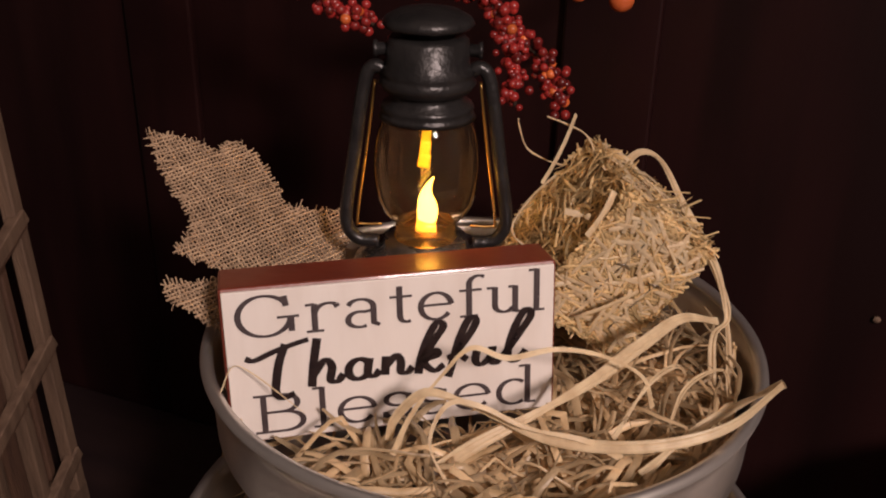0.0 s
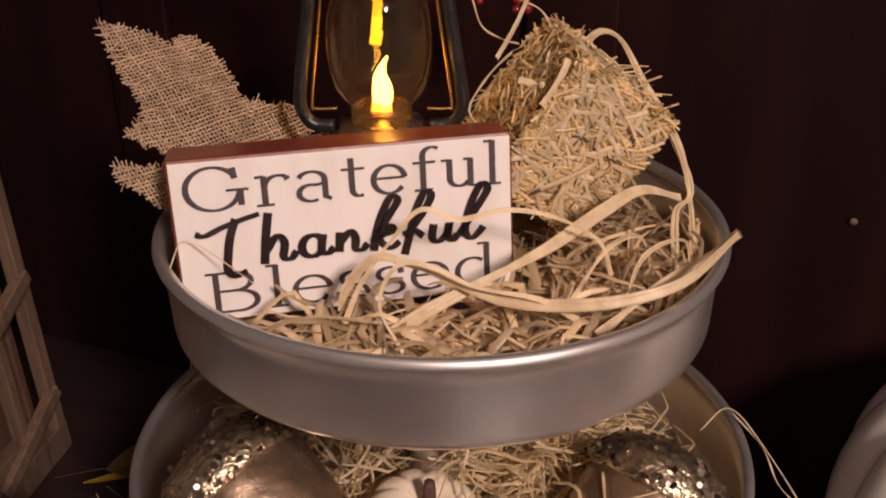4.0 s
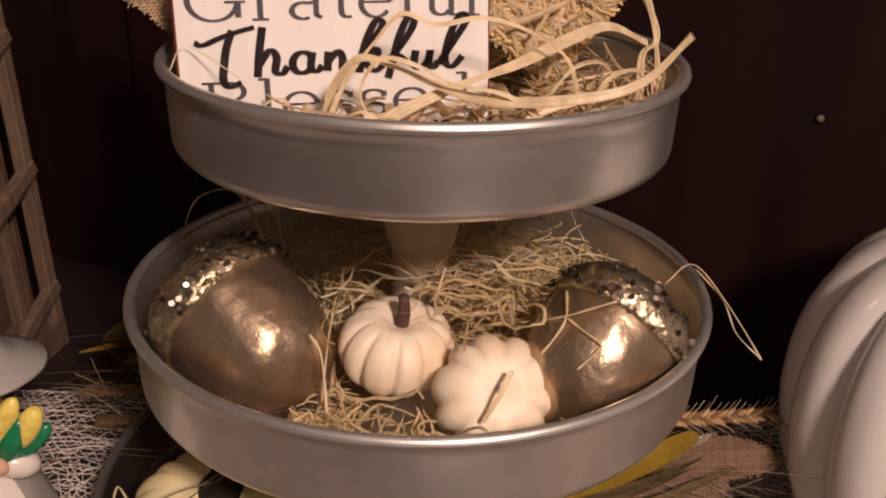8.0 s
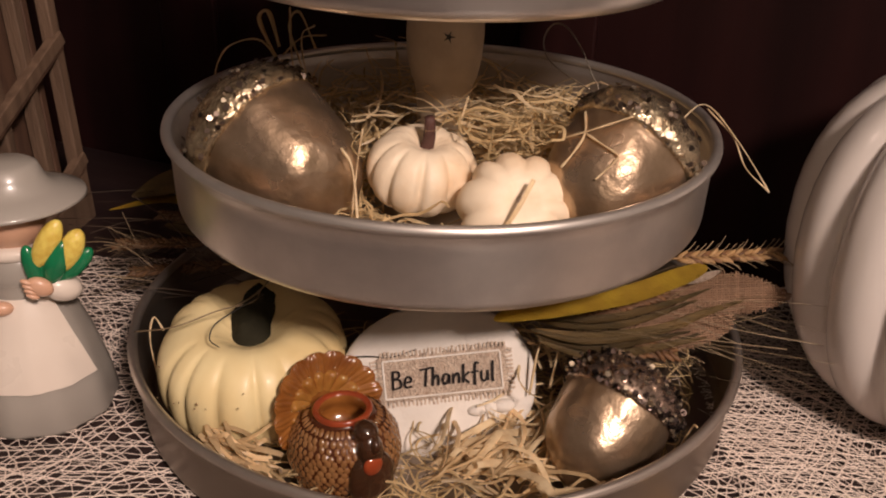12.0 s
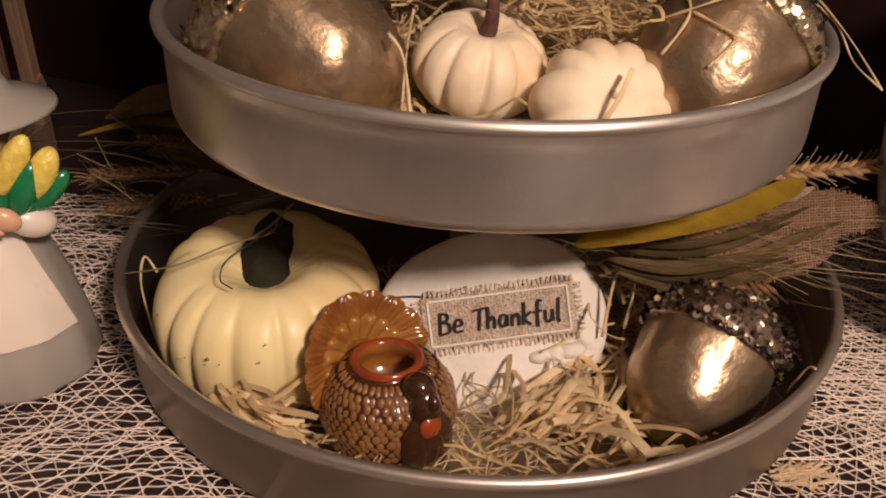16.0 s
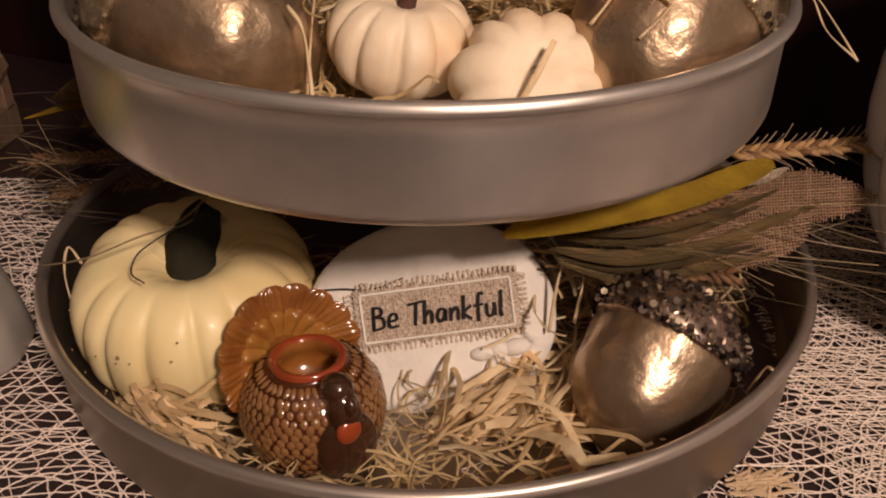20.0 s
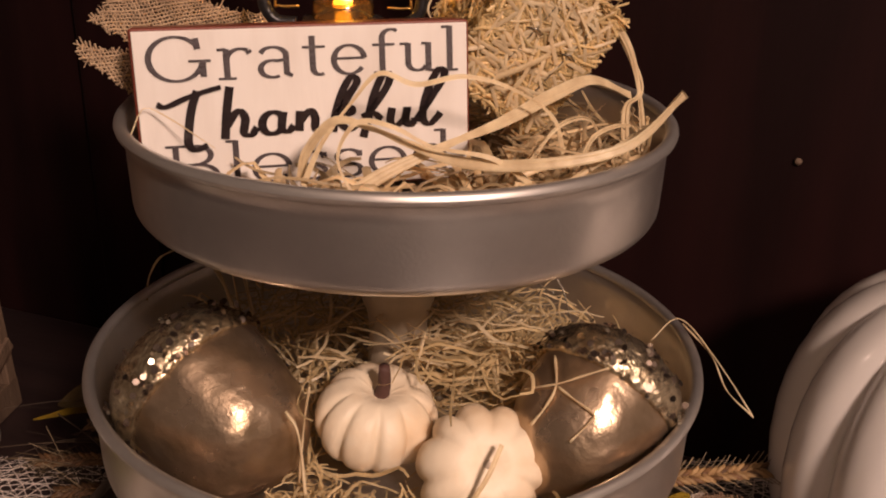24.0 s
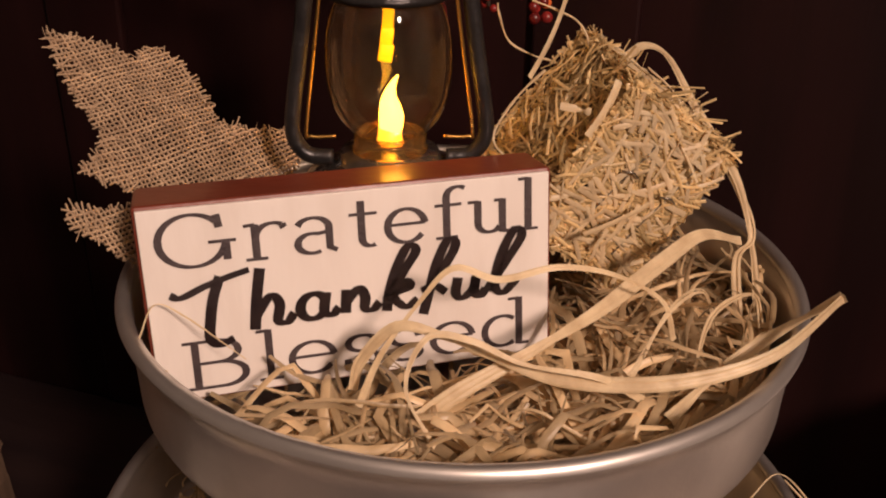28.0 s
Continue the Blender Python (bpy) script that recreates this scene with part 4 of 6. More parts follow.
# long raffia ribbons that lie over the upper pan
LONG = (
    ("raffia_ribbon", ((0.0918, -0.002, 1.0114), (0.0737, -0.016, 1.0203), (0.0577, -0.030, 1.0181), (0.0371, -0.046, 1.0114), (0.0179, -0.058, 1.0064), (-0.002, -0.066, 0.9990), (-0.014, -0.070, 0.992)), 0.0064, "broad pale raffia ribbon arching from the bale"),
    ("raffia_ribbon", ((-0.0320, -0.058, 0.994), (-0.0294, -0.058, 1.0036), (-0.0196, -0.060, 1.0150), (-0.0071, -0.062, 1.0130), (0.0052, -0.064, 1.0085), (0.0244, -0.070, 1.0040), (0.0515, -0.074, 1.0056), (0.0771, -0.071, 1.0112), (0.0932, -0.0700, 1.0278)), 0.0044, "long pale raffia ribbon looping up over the pan rim"),
    ("raffia_ribbon", ((0.0936, -0.0702, 1.0280), (0.0840, -0.060, 1.0124), (0.0671, -0.064, 1.0020), (0.0515, -0.074, 0.994)), 0.0050, "folded pale raffia ribbon at the pan rim"),
    ("raffia_ribbon", ((-0.030, -0.066, 0.9940), (-0.0241, -0.062, 1.0071), (-0.0142, -0.058, 1.0204), (-0.0048, -0.056, 1.0300), (0.0074, -0.056, 1.0265), (0.0231, -0.054, 1.0290), (0.0395, -0.050, 1.0244), (0.0546, -0.046, 1.0140), (0.060, -0.044, 1.000)), 0.0027, "twisted raffia strand crossing the lettering"),
    ("raffia_ribbon", ((-0.010, -0.082, 0.992), (-0.0175, -0.076, 1.006), (-0.0118, -0.068, 1.0160), (-0.0004, -0.068, 1.0150), (0.0132, -0.070, 1.0090), (0.0323, -0.072, 1.0060), (0.046, -0.068, 0.996)), 0.0024, "curled raffia strand before the sign"),
    ("raffia_ribbon", ((0.0560, 0.040, 1.0580), (0.0640, 0.040, 1.0650), (0.0718, 0.036, 1.0625), (0.0796, 0.026, 1.0489), (0.0863, 0.018, 1.0382), (0.0926, 0.008, 1.0263), (0.0955, -0.004, 1.0089), (0.0955, -0.016, 0.9919)), 0.0048, "raffia ribbon hanging over the straw bale"),
    ("raffia_ribbon", ((0.0850, 0.020, 1.0382), (0.0936, 0.006, 1.0226), (0.0955, -0.002, 1.0125), (0.0894, -0.008, 1.0080), (0.088, -0.020, 0.994)), 0.0036, "raffia strand hanging beside the straw bale"),
    ("raffia_ribbon", ((0.078, -0.030, 0.992), (0.072, -0.030, 1.008), (0.058, -0.044, 1.010), (0.044, -0.060, 0.998)), 0.0026, "bent raffia strand under the bale"),
    ("raffia_ribbon", ((0.092, -0.030, 0.994), (0.088, -0.028, 1.006), (0.072, -0.040, 1.006), (0.062, -0.058, 0.996)), 0.0026, "bent raffia strand under the bale"),
    ("raffia_ribbon", ((-0.090, -0.050, 1.006), (-0.086, -0.046, 1.014), (-0.078, -0.048, 1.012), (-0.060, -0.058, 1.004)), 0.0007, "wisp of raffia against the sign"),
)
for name, pts, w, lab in LONG:
    line = np.array([tuple(p) for p in spline(pts, 8)])
    n = len(line)
    fibres, f = [], np.linspace(0, 1, n)
    turn = rng.uniform(0, 6.28)
    width = w * 0.72 * (0.45 + 0.55 * np.abs(np.cos(turn + 5.5 * f)))
    across = np.cross(np.gradient(line, axis=0), np.array((0.1, -0.9, 0.8)))
    across /= np.linalg.norm(across, axis=1)[:, None]
    for k in range(4 if w > 0.002 else 1):
        s = (k - 1.5) / 4 if w > 0.002 else 0.0
        drift = s * 0.85 + rng.gauss(0, 0.05) * np.sin(3 * f + rng.uniform(0, 6)) * 2
        lift = np.array((0.0, -0.0003, 0.0004)) * rng.uniform(-1, 1)
        share = (0.46 if w > 0.002 else 1.0) * rng.uniform(0.7, 1.25)
        fibres.append((line + across * (drift * width)[:, None] + lift, width * share, (0.1 + rng.gauss(0, 0.3), -0.9, 0.8)))
    ribbon = thing(name, Matrix(), lab, "raffia", "raffia ribbons")
    for f in fibres:
        add_mesh("fibre", ribbons([f], RAFFIA_PALE, 0.25), ribbon)
for name, pts, w, lab in (
        ("straw_wisp", ((0.112, 0.000, 0.902), (0.1249, 0.0043, 0.9106), (0.138, -0.010, 0.899), (0.1514, -0.025, 0.8807), (0.1500, -0.0245, 0.8812), (0.142, -0.018, 0.888), (0.137, -0.008, 0.899), (0.1260, 0.0030, 0.9090)), 0.0010, "thin straw loop hanging over the middle pan rim"),
        ("straw_wisp", ((0.0490, -0.0620, 0.9140), (0.0525, -0.0642, 0.9160), (0.0602, -0.0692, 0.9207), (0.0693, -0.0697, 0.9244), (0.0777, -0.0705, 0.9280)), 0.0013, "thin straw over the golden acorn"),
        ("straw_wisp", ((0.0605, -0.0552, 0.9243), (0.0593, -0.0692, 0.9197), (0.0552, -0.0740, 0.9138), (0.0500, -0.0760, 0.9073)), 0.0016, "bent straw over the golden acorn"),
        ("straw_wisp", ((0.0598, -0.0698, 0.9198), (0.0656, -0.0766, 0.9180), (0.0712, -0.0811, 0.9155), (0.0702, -0.0827, 0.9133), (0.0629, -0.0852, 0.9064)), 0.0015, "bent straw over the golden acorn"),
        ("straw_wisp", ((0.0285, -0.0970, 0.8900), (0.0338, -0.0947, 0.8990), (0.0388, -0.0866, 0.9060)), 0.0018, "bent straw lying on the mini pumpkin"),
        ("straw_wisp", ((-0.1180, 0.040, 0.900), (-0.1175, 0.046, 0.9100), (-0.1106, 0.050, 0.9194), (-0.0943, 0.050, 0.9220), (-0.082, 0.045, 0.905)), 0.0014, "straw loop at the back of the middle pan"),
        ("straw_wisp", ((-0.0760, 0.040, 0.889), (-0.0820, 0.045, 0.9054), (-0.0880, 0.050, 0.9150), (-0.0950, 0.050, 0.9330), (-0.0900, 0.050, 0.9370), (-0.0850, 0.048, 0.920)), 0.0032, "raffia strand rising at the back of the middle pan"),
        ("straw_wisp", ((-0.0680, 0.042, 0.885), (-0.0740, 0.048, 0.910), (-0.0800, 0.050, 0.930), (-0.0740, 0.048, 0.938), (-0.0660, 0.046, 0.920)), 0.0018, "raffia strand rising at the back of the middle pan"),
        ("straw_wisp", ((-0.0720, 0.036, 0.885), (-0.0780, 0.044, 0.915), (-0.0790, 0.050, 0.940)), 0.0016, "raffia strand rising at the back of the middle pan"),
        ("straw_wisp", ((-0.0840, 0.050, 0.915), (-0.0740, 0.052, 0.924), (-0.0610, 0.050, 0.9262)), 0.0012, "raffia strand rising at the back of the middle pan"),
        ("straw_wisp", ((-0.0640, 0.030, 0.885), (-0.0700, 0.040, 0.905), (-0.0730, 0.046, 0.926), (-0.0660, 0.046, 0.932)), 0.0013, "raffia strand rising at the back of the middle pan"),
        ("straw_wisp", ((-0.034, -0.082, 0.880), (-0.032, -0.070, 0.905), (-0.030, -0.068, 0.918)), 0.0014, "upright straw between acorn and mini pumpkin"),
        ("straw_wisp", ((-0.030, -0.090, 0.885), (-0.033, -0.080, 0.905), (-0.038, -0.075, 0.912)), 0.0018, "slanting straw between acorn and mini pumpkin"),
        ("straw_wisp", ((0.0310, 0.028, 1.0630), (0.0250, 0.029, 1.0645), (0.0170, 0.030, 1.0690), (0.0135, 0.030, 1.0780), (0.0130, 0.030, 1.0810)), 0.0010, "thin curled straw wisp at the top of the bale"),
        ("straw_wisp", ((0.0410, 0.024, 1.0590), (0.0430, 0.028, 1.0680), (0.0395, 0.030, 1.0750), (0.0320, 0.030, 1.0790), (0.0240, 0.030, 1.0820)), 0.0011, "thin curled straw wisp at the top of the bale"),
        ("straw_wisp", ((0.0280, 0.020, 1.0620), (0.0210, 0.020, 1.0550), (0.0150, 0.019, 1.0470), (0.0118, 0.017, 1.0400), (0.0160, 0.014, 1.0350), (0.0260, 0.008, 1.0330)), 0.0013, "straw wisp curling round the side of the bale"),
        ("straw_wisp", ((0.0600, 0.016, 1.0640), (0.0690, 0.012, 1.0560), (0.0760, 0.010, 1.0420), (0.0800, 0.008, 1.0330)), 0.0010, "straw wisp hanging over the bale"),
        ("straw_wisp", ((0.112, -0.092, 0.784), (0.1135, -0.0990, 0.800), (0.1140, -0.1040, 0.8035)), 0.0014, "bent straw on the lower pan rim"),
        ("straw_wisp", ((-0.132, -0.050, 0.772), (-0.138, -0.042, 0.795), (-0.137, -0.036, 0.806), (-0.132, -0.038, 0.800)), 0.0016, "straw loop beside the cream pumpkin"),
        ("straw_wisp", ((0.046, -0.066, 0.790), (0.050, -0.060, 0.815), (0.058, -0.058, 0.812), (0.056, -0.060, 0.790)), 0.0018, "curled raffia beside the plaque")):
    line = [tuple(p) for p in spline(pts, 7)]
    if "lying on the mini pumpkin" in lab:
        add_mesh(name, ribbons([(np.array(line), w, (0.3, -0.7, 0.8))], RAFFIA_PALE, 0.3), None, lab, "straw", group="loose straws")
        continue
    # Wisps further back take the darker straw colour in place of shade.
    solid(name, tube(line, [w * 0.42 * (0.8 + 0.2 * math.sin(k * 0.7)) for k in range(len(line))], 5), RAFFIA_PALE if line[0][1] < 0.03 else FINE_HAY, Matrix(), lab, "straw", "loose straws")

# ---- pumpkins ----


def pumpkin_mesh(r, h, ribs, depth, dimple, sharp=1.0, steps=0, low=0.0, power=2.3, uneven=0.25, fade=0.7):
    steps = steps or ribs * 10
    prof = []
    for k in range(25):
        a = -math.pi / 2 + math.pi * k / 24
        c, s = math.cos(a), math.sin(a)
        rr = r * (abs(c) ** (2 / power))
        z = h / 2 * math.copysign(abs(s) ** (2 / power), s)
        dip = dimple * math.exp(-(rr / (r * 0.34)) ** 2) * (1 if s > 0 else 0.5)
        prof.append((max(rr, 0.0), z - math.copysign(dip, s)))
    prof = [(q * (1 - low * max(0.0, -z / (h / 2))), z) for q, z in prof]
    prof[0], prof[-1] = (0, prof[0][1]), (0, prof[-1][1])
    jit = [rng.uniform(0.85, 1.15) for _ in range(ribs)]

    def rib(a, i):
        w = a + uneven * (math.sin(3 * a + 1) + 0.7 * math.sin(5 * a + 2)) / ribs * 2
        f = (1 - abs(math.sin(w * ribs / 2))) ** sharp * (prof[i][0] / r) ** fade
        return 1 + 0.02 * math.sin(2 * a + 1) + 0.012 * (jit[int(a / (2 * math.pi) * ribs) % ribs] - 1) - depth * f
    return revolve(prof, steps, rib)


def stem_mesh(points, radii, sides=8):
    return tube(spline(points, 4), [radii[0] + (radii[-1] - radii[0]) * k / (4 * (len(points) - 1)) for k in range(4 * (len(points) - 1) + 1)], sides)


mini = thing("mini_pumpkin", pose(-0.0065, -0.0500, 0.8940, 12, 4, 20), "small ivory faux pumpkin with a brown stem on straw", "pumpkin", "mini pumpkins")
part("flesh", pumpkin_mesh(0.0238, 0.0345, 10, 0.15, 0.006, 2.0, steps=140, uneven=0.3, fade=0.5), MINI, mini, "ribbed ivory body")
part("stem", stem_mesh(((0, 0, 0.009), (0.0004, -0.001, 0.017), (-0.0008, -0.001, 0.0265)), (0.0034, 0.0022)), STEM, mini, "short brown stem")
mini2 = thing("mini_pumpkin", pose(0.0330, -0.0740, 0.8875, 50, -4, 10), "small ivory faux pumpkin tipped forward with a straw on it", "pumpkin", "mini pumpkins")
part("flesh", pumpkin_mesh(0.0242, 0.034, 10, 0.14, 0.0030, 1.3, steps=140, uneven=0.25, fade=0.35), MINI, mini2, "ribbed ivory body")
part("blossom_scar", revolve([(0, 0.0006), (0.0012, 0.0005), (0.0019, 0), (0, -0.001)], 12), LINEN, mini2, "small tan blossom scar").matrix_basis = pose(0, 0, 0.0140)
cream = thing("cream_pumpkin", pose(-0.0862, -0.0480, 0.7910, 9, -4, 30), "pale yellow pumpkin with a dark green stem in the lower pan", "pumpkin")
part("flesh", pumpkin_mesh(0.0450, 0.0605, 14, 0.080, 0.019, 1.7, steps=180, power=2.6, uneven=0.9), CREAM, cream, "ribbed pale yellow skin")
bm = stem_mesh(((0.000, 0.002, 0.000), (0.001, 0.004, 0.010), (0.004, 0.008, 0.018), (0.009, 0.012, 0.025), (0.014, 0.014, 0.029)), (0.0150, 0.0052), 20)
for v in bm.verts:  # ridged, knobbly bark
    a = math.atan2(v.co.y - 0.006, v.co.x - 0.004)
    v.co += Vector((math.cos(a), math.sin(a), 0)) * (0.0012 * math.cos(5 * a) + 0.0016 * noise.noise(v.co * 180))
part("stem", bm, GREEN_STEM, cream, "thick dark green ridged stem")
to_cream = cream.matrix_basis.inverted()
for pts, r, mat, lab in ((((-0.080, -0.050, 0.832), (-0.0822, -0.0585, 0.830), (-0.0971, -0.0635, 0.8275), (-0.1159, -0.0690, 0.8215), (-0.1384, -0.0594, 0.8120)), 0.00036, AWN, "straight pale wire tendril"),
                         (((-0.078, -0.054, 0.832), (-0.091, -0.0667, 0.828), (-0.0971, -0.0716, 0.8245), (-0.0983, -0.0762, 0.8200), (-0.0937, -0.0783, 0.8175)), 0.00030, BLACK_WIRE, "curled dark wire tendril"),
                         (((-0.074, -0.048, 0.838), (-0.082, -0.056, 0.832), (-0.090, -0.062, 0.829)), 0.00040, AWN, "pale wire tendril")):
    part("tendril", tube([to_cream @ p for p in spline(pts, 7)], r, 6), mat, cream, lab)
for k in range(26):  # dark pin spots on the skin
    a, h = rng.uniform(3.2, 6.0), rng.uniform(-0.012, 0.022)
    r = 0.0478 * (1 - abs(h / 0.032) ** 2.7) ** (1 / 2.7)
    spot = part("spot", revolve([(0, 0.0004), (0.0004, 0.0003), (0.0006, 0), (0, 0)], 8), SPOT, cream)
    spot.matrix_basis = Matrix.Translation((r * math.cos(a), r * math.sin(a), h)) @ Vector((math.cos(a), math.sin(a), 0.25)).to_track_quat("Z", "Y").to_matrix().to_4x4() @ Matrix.Scale(rng.uniform(0.6, 1.3), 4)
white = thing("ceramic_pumpkin", pose(0.2600, -0.0220, TABLE_Z + 0.0925, 0, 0, 4), "large white glazed ceramic pumpkin on the netting", "pumpkin")
part("flesh", pumpkin_mesh(0.0890, 0.186, 15, 0.09, 0.014, 1.3, steps=256, low=0.06, power=2.45, uneven=0.1), PORCELAIN, white, "ribbed white glaze")
part("stem", stem_mesh(((0, 0, 0.075), (0.002, 0, 0.095), (0.010, 0.004, 0.112)), (0.013, 0.008), 12), PORCELAIN, white, "white glazed stem")

# ---- golden acorns ----
hexagon = bmesh.new()
bmesh.ops.create_circle(hexagon, cap_ends=True, segments=6, radius=0.0017)
made = bmesh.ops.inset_region(hexagon, faces=hexagon.faces[:], thickness=0.0007, depth=-0.0005)
SEQ = mesh_object("sequin", hexagon, SEQUIN, False)
hexagon = bmesh.new()
bmesh.ops.create_circle(hexagon, cap_ends=True, segments=6, radius=0.0013)
bmesh.ops.inset_region(hexagon, faces=hexagon.faces[:], thickness=0.0005, depth=-0.0003)
SEQ2 = mesh_object("sequin", hexagon, SEQUIN_GLASS, False)
hexagon = bmesh.new()
bmesh.ops.create_circle(hexagon, cap_ends=True, segments=6, radius=0.0015)
bmesh.ops.inset_region(hexagon, faces=hexagon.faces[:], thickness=0.0007, depth=-0.0006)
SEQ3 = mesh_object("sequin", hexagon, SEQUIN_SMOKE, False)


def acorn(place, axis, label, scale=1.0, count=150, dark=0.55, seed=1, size=1.0, main=None, shell_mat=None, tilt=0.3):
    own = random.Random(seed)
    turn = Vector(axis).to_track_quat("Z", "Y").to_matrix().to_4x4()
    a = thing("gold_acorn", Matrix.Translation(place) @ turn, label, "acorn ornament", "golden acorns")
    prof = [(0, -0.046), (0.0050, -0.0452), (0.012, -0.042), (0.0195, -0.0365), (0.0260, -0.028), (0.0295, -0.017), (0.0312, -0.004), (0.0315, 0.006), (0.0300, 0.014), (0.0270, 0.018), (0, 0.020)]
    prof = [(p.x * scale, p.y * scale) for p in spline([(r, z, 0) for r, z in prof], 3)]
    prof = [(max(0.0, r), z) for r, z in prof]
    prof[0], prof[-1] = (0, prof[0][1]), (0, prof[-1][1])
    bm = revolve(prof, 72)
    for v in bm.verts:
        v.co += v.co.normalized() * (noise.noise(v.co * 45 + Vector((seed, 0, 0))) * 0.0014 + noise.noise(v.co * 120) * 0.0007 + noise.noise(v.co * 260) * 0.00022)
    part("nut", bm, GOLD, a, "crinkled champagne-gold nut")
    cap = [(0.0305, 0.006), (0.0328, 0.0065), (0.0340, 0.0095), (0.0330, 0.016), (0.0285, 0.0235), (0.0210, 0.0290), (0.0110, 0.0320), (0.0045, 0.0330), (0, 0.0332)]
    cap = [(max(0.0, p.x) * scale, p.y * scale) for p in spline([(r, z, 0) for r, z in cap], 3)]
    cap[-1] = (0, cap[-1][1])
    bm = revolve(cap, 48)
    for v in bm.verts:
        v.co += Vector(noise.noise_vector(v.co * 220)) * 0.0008
    shell = part("cap", bm, shell_mat or CAP_GOLD, a, "sequinned golden cap")
    for k in range(count):
        f = own.uniform(0.06, 0.98)
        i = min(int(f * (len(cap) - 1)), len(cap) - 2)
        g = f * (len(cap) - 1) - i
        r, z = cap[i][0] + (cap[i + 1][0] - cap[i][0]) * g, cap[i][1] + (cap[i + 1][1] - cap[i][1]) * g
        if own.random() > 0.25 + r / 0.034:
            continue
        t = own.uniform(0, 6.283)
        nrm = Vector((r * math.cos(t), r * math.sin(t), max(0.001, (z - 0.006 * scale)) * 1.15))
        nrm = (nrm.normalized() + Vector((own.gauss(0, tilt), own.gauss(0, tilt), own.gauss(0, tilt)))).normalized()
        s = new("sequin", (main or SEQ) if own.random() < dark else SEQ2)
        s.parent = shell
        s.matrix_basis = Matrix.Translation((r * math.cos(t) * (1.03 + tilt * 0.05 * own.random()), r * math.sin(t) * (1.03 + tilt * 0.05 * own.random()), z + 0.0008)) @ nrm.to_track_quat("Z", "Y").to_matrix().to_4x4() @ pose(0, 0, 0, 0, 0, own.uniform(0, 60)) @ Matrix.Scale(size * own.uniform(0.75, 1.2), 4)
    return a


acorn((-0.0715, -0.0480, 0.9010), (-0.74, 0.50, 0.45), "champagne-gold acorn ornament with a sequinned cap, in straw", 0.98, 340, 0.80, 3, 0.85, None, None, 0.5)
acorn((0.0775, -0.0540, 0.9010), (0.57, 0.59, 0.565), "champagne-gold acorn ornament under loose straws", 0.90, 340, 0.80, 11, 0.85, None, None, 0.5)
acorn((0.0825, -0.0800, 0.7895), (0.50, 0.62, 0.60), "crinkled gold acorn with a smoky sequinned cap in the lower pan", 0.82, 1000, 0.62, 23, 0.95, SEQ3, SEQUIN, 0.9)

# ---- plaque ----
plaque = thing("oval_plaque", Matrix.Translation((0.0030, -0.0560, 0.7880)) @ pose(0, 0, 0, -28, -7, 4), "white plaster pebble plaque with a burlap-look panel and hand lettering", "plaque")
bm = bmesh.new()
bmesh.ops.create_uvsphere(bm, u_segments=48, v_segments=28, radius=1.0)
for v in bm.verts:
    x, y, z = v.co
    v.co = Vector((math.copysign(abs(x) ** 0.96, x) * 0.0470, math.copysign(abs(y) ** 0.55, y) * 0.0095, math.copysign(abs(z) ** 0.94, z) * 0.0375)) + Vector(noise.noise_vector(Vector((x, y, z)) * 3)) * 0.0007
part("stone", bm, PLASTER, plaque, "white plaster oval")
part("linen_panel", box(bmesh.new(), (0.0600, 0.0012, 0.0205), pose(0.003, -0.0096, 0.0045), 0.0004), LINEN, plaque, "tan burlap-textured panel", False)
weave = add_mesh("linen_weave", woven([(-0.0292, -0.0098), (0.0292, -0.0098), (0.0292, 0.0098), (-0.0292, 0.0098)], 0.00120, LINEN, 0.0, 0.0), plaque, "coarse raised linen weave")
weave.matrix_basis = pose(0.003, -0.0103, 0.0045, 90, 0, 0)
for x, z, w, h in ((0.003, 0.0133, 0.0548, 0.0009), (0.003, -0.0043, 0.0548, 0.0009), (-0.0244, 0.0045, 0.0009, 0.0176), (0.0304, 0.0045, 0.0009, 0.0176)):
    part("panel_frame", box(bmesh.new(), (w, 0.0009, h), pose(x, -0.0108, z), 0.0003), PLASTER, plaque, "raised white border line", False)
for k in range(64):
    x = -0.0250 + 0.058 * (k % 32) / 31
    z = 0.0158 if k < 32 else -0.0070
    part("fringe", box(bmesh.new(), (0.0009, 0.0009, 0.0030), pose(x, -0.0094, z + rng.uniform(-0.0004, 0.0004), 0, rng.uniform(-14, 14), 0)), LINEN, plaque, "", False)
for k in range(22):
    x = 0.0345 if k % 2 else -0.0285
    z = -0.0045 + 0.018 * (k // 2) / 10
    part("fringe", box(bmesh.new(), (0.0034, 0.0009, 0.0009), pose(x, -0.0092, z, 0, rng.uniform(-14, 14), 0)), LINEN, plaque, "", False)
HAND = ("B3", "e3", "T3", "h3", "a3", "n3", "k3", "f3", "u3", "l3")
for bm in word(HAND, 0.0118, 0.0490 / (0.0118 * sum(GLYPHS[g][1] for g in HAND)), 0.075, 0.105, 0.0004, 0.06, True):
    part("letter", bm, INK, plaque, "black hand-lettered letter of Be Thankful", False).matrix_basis = pose(-0.0216, -0.0110, 0.0000)
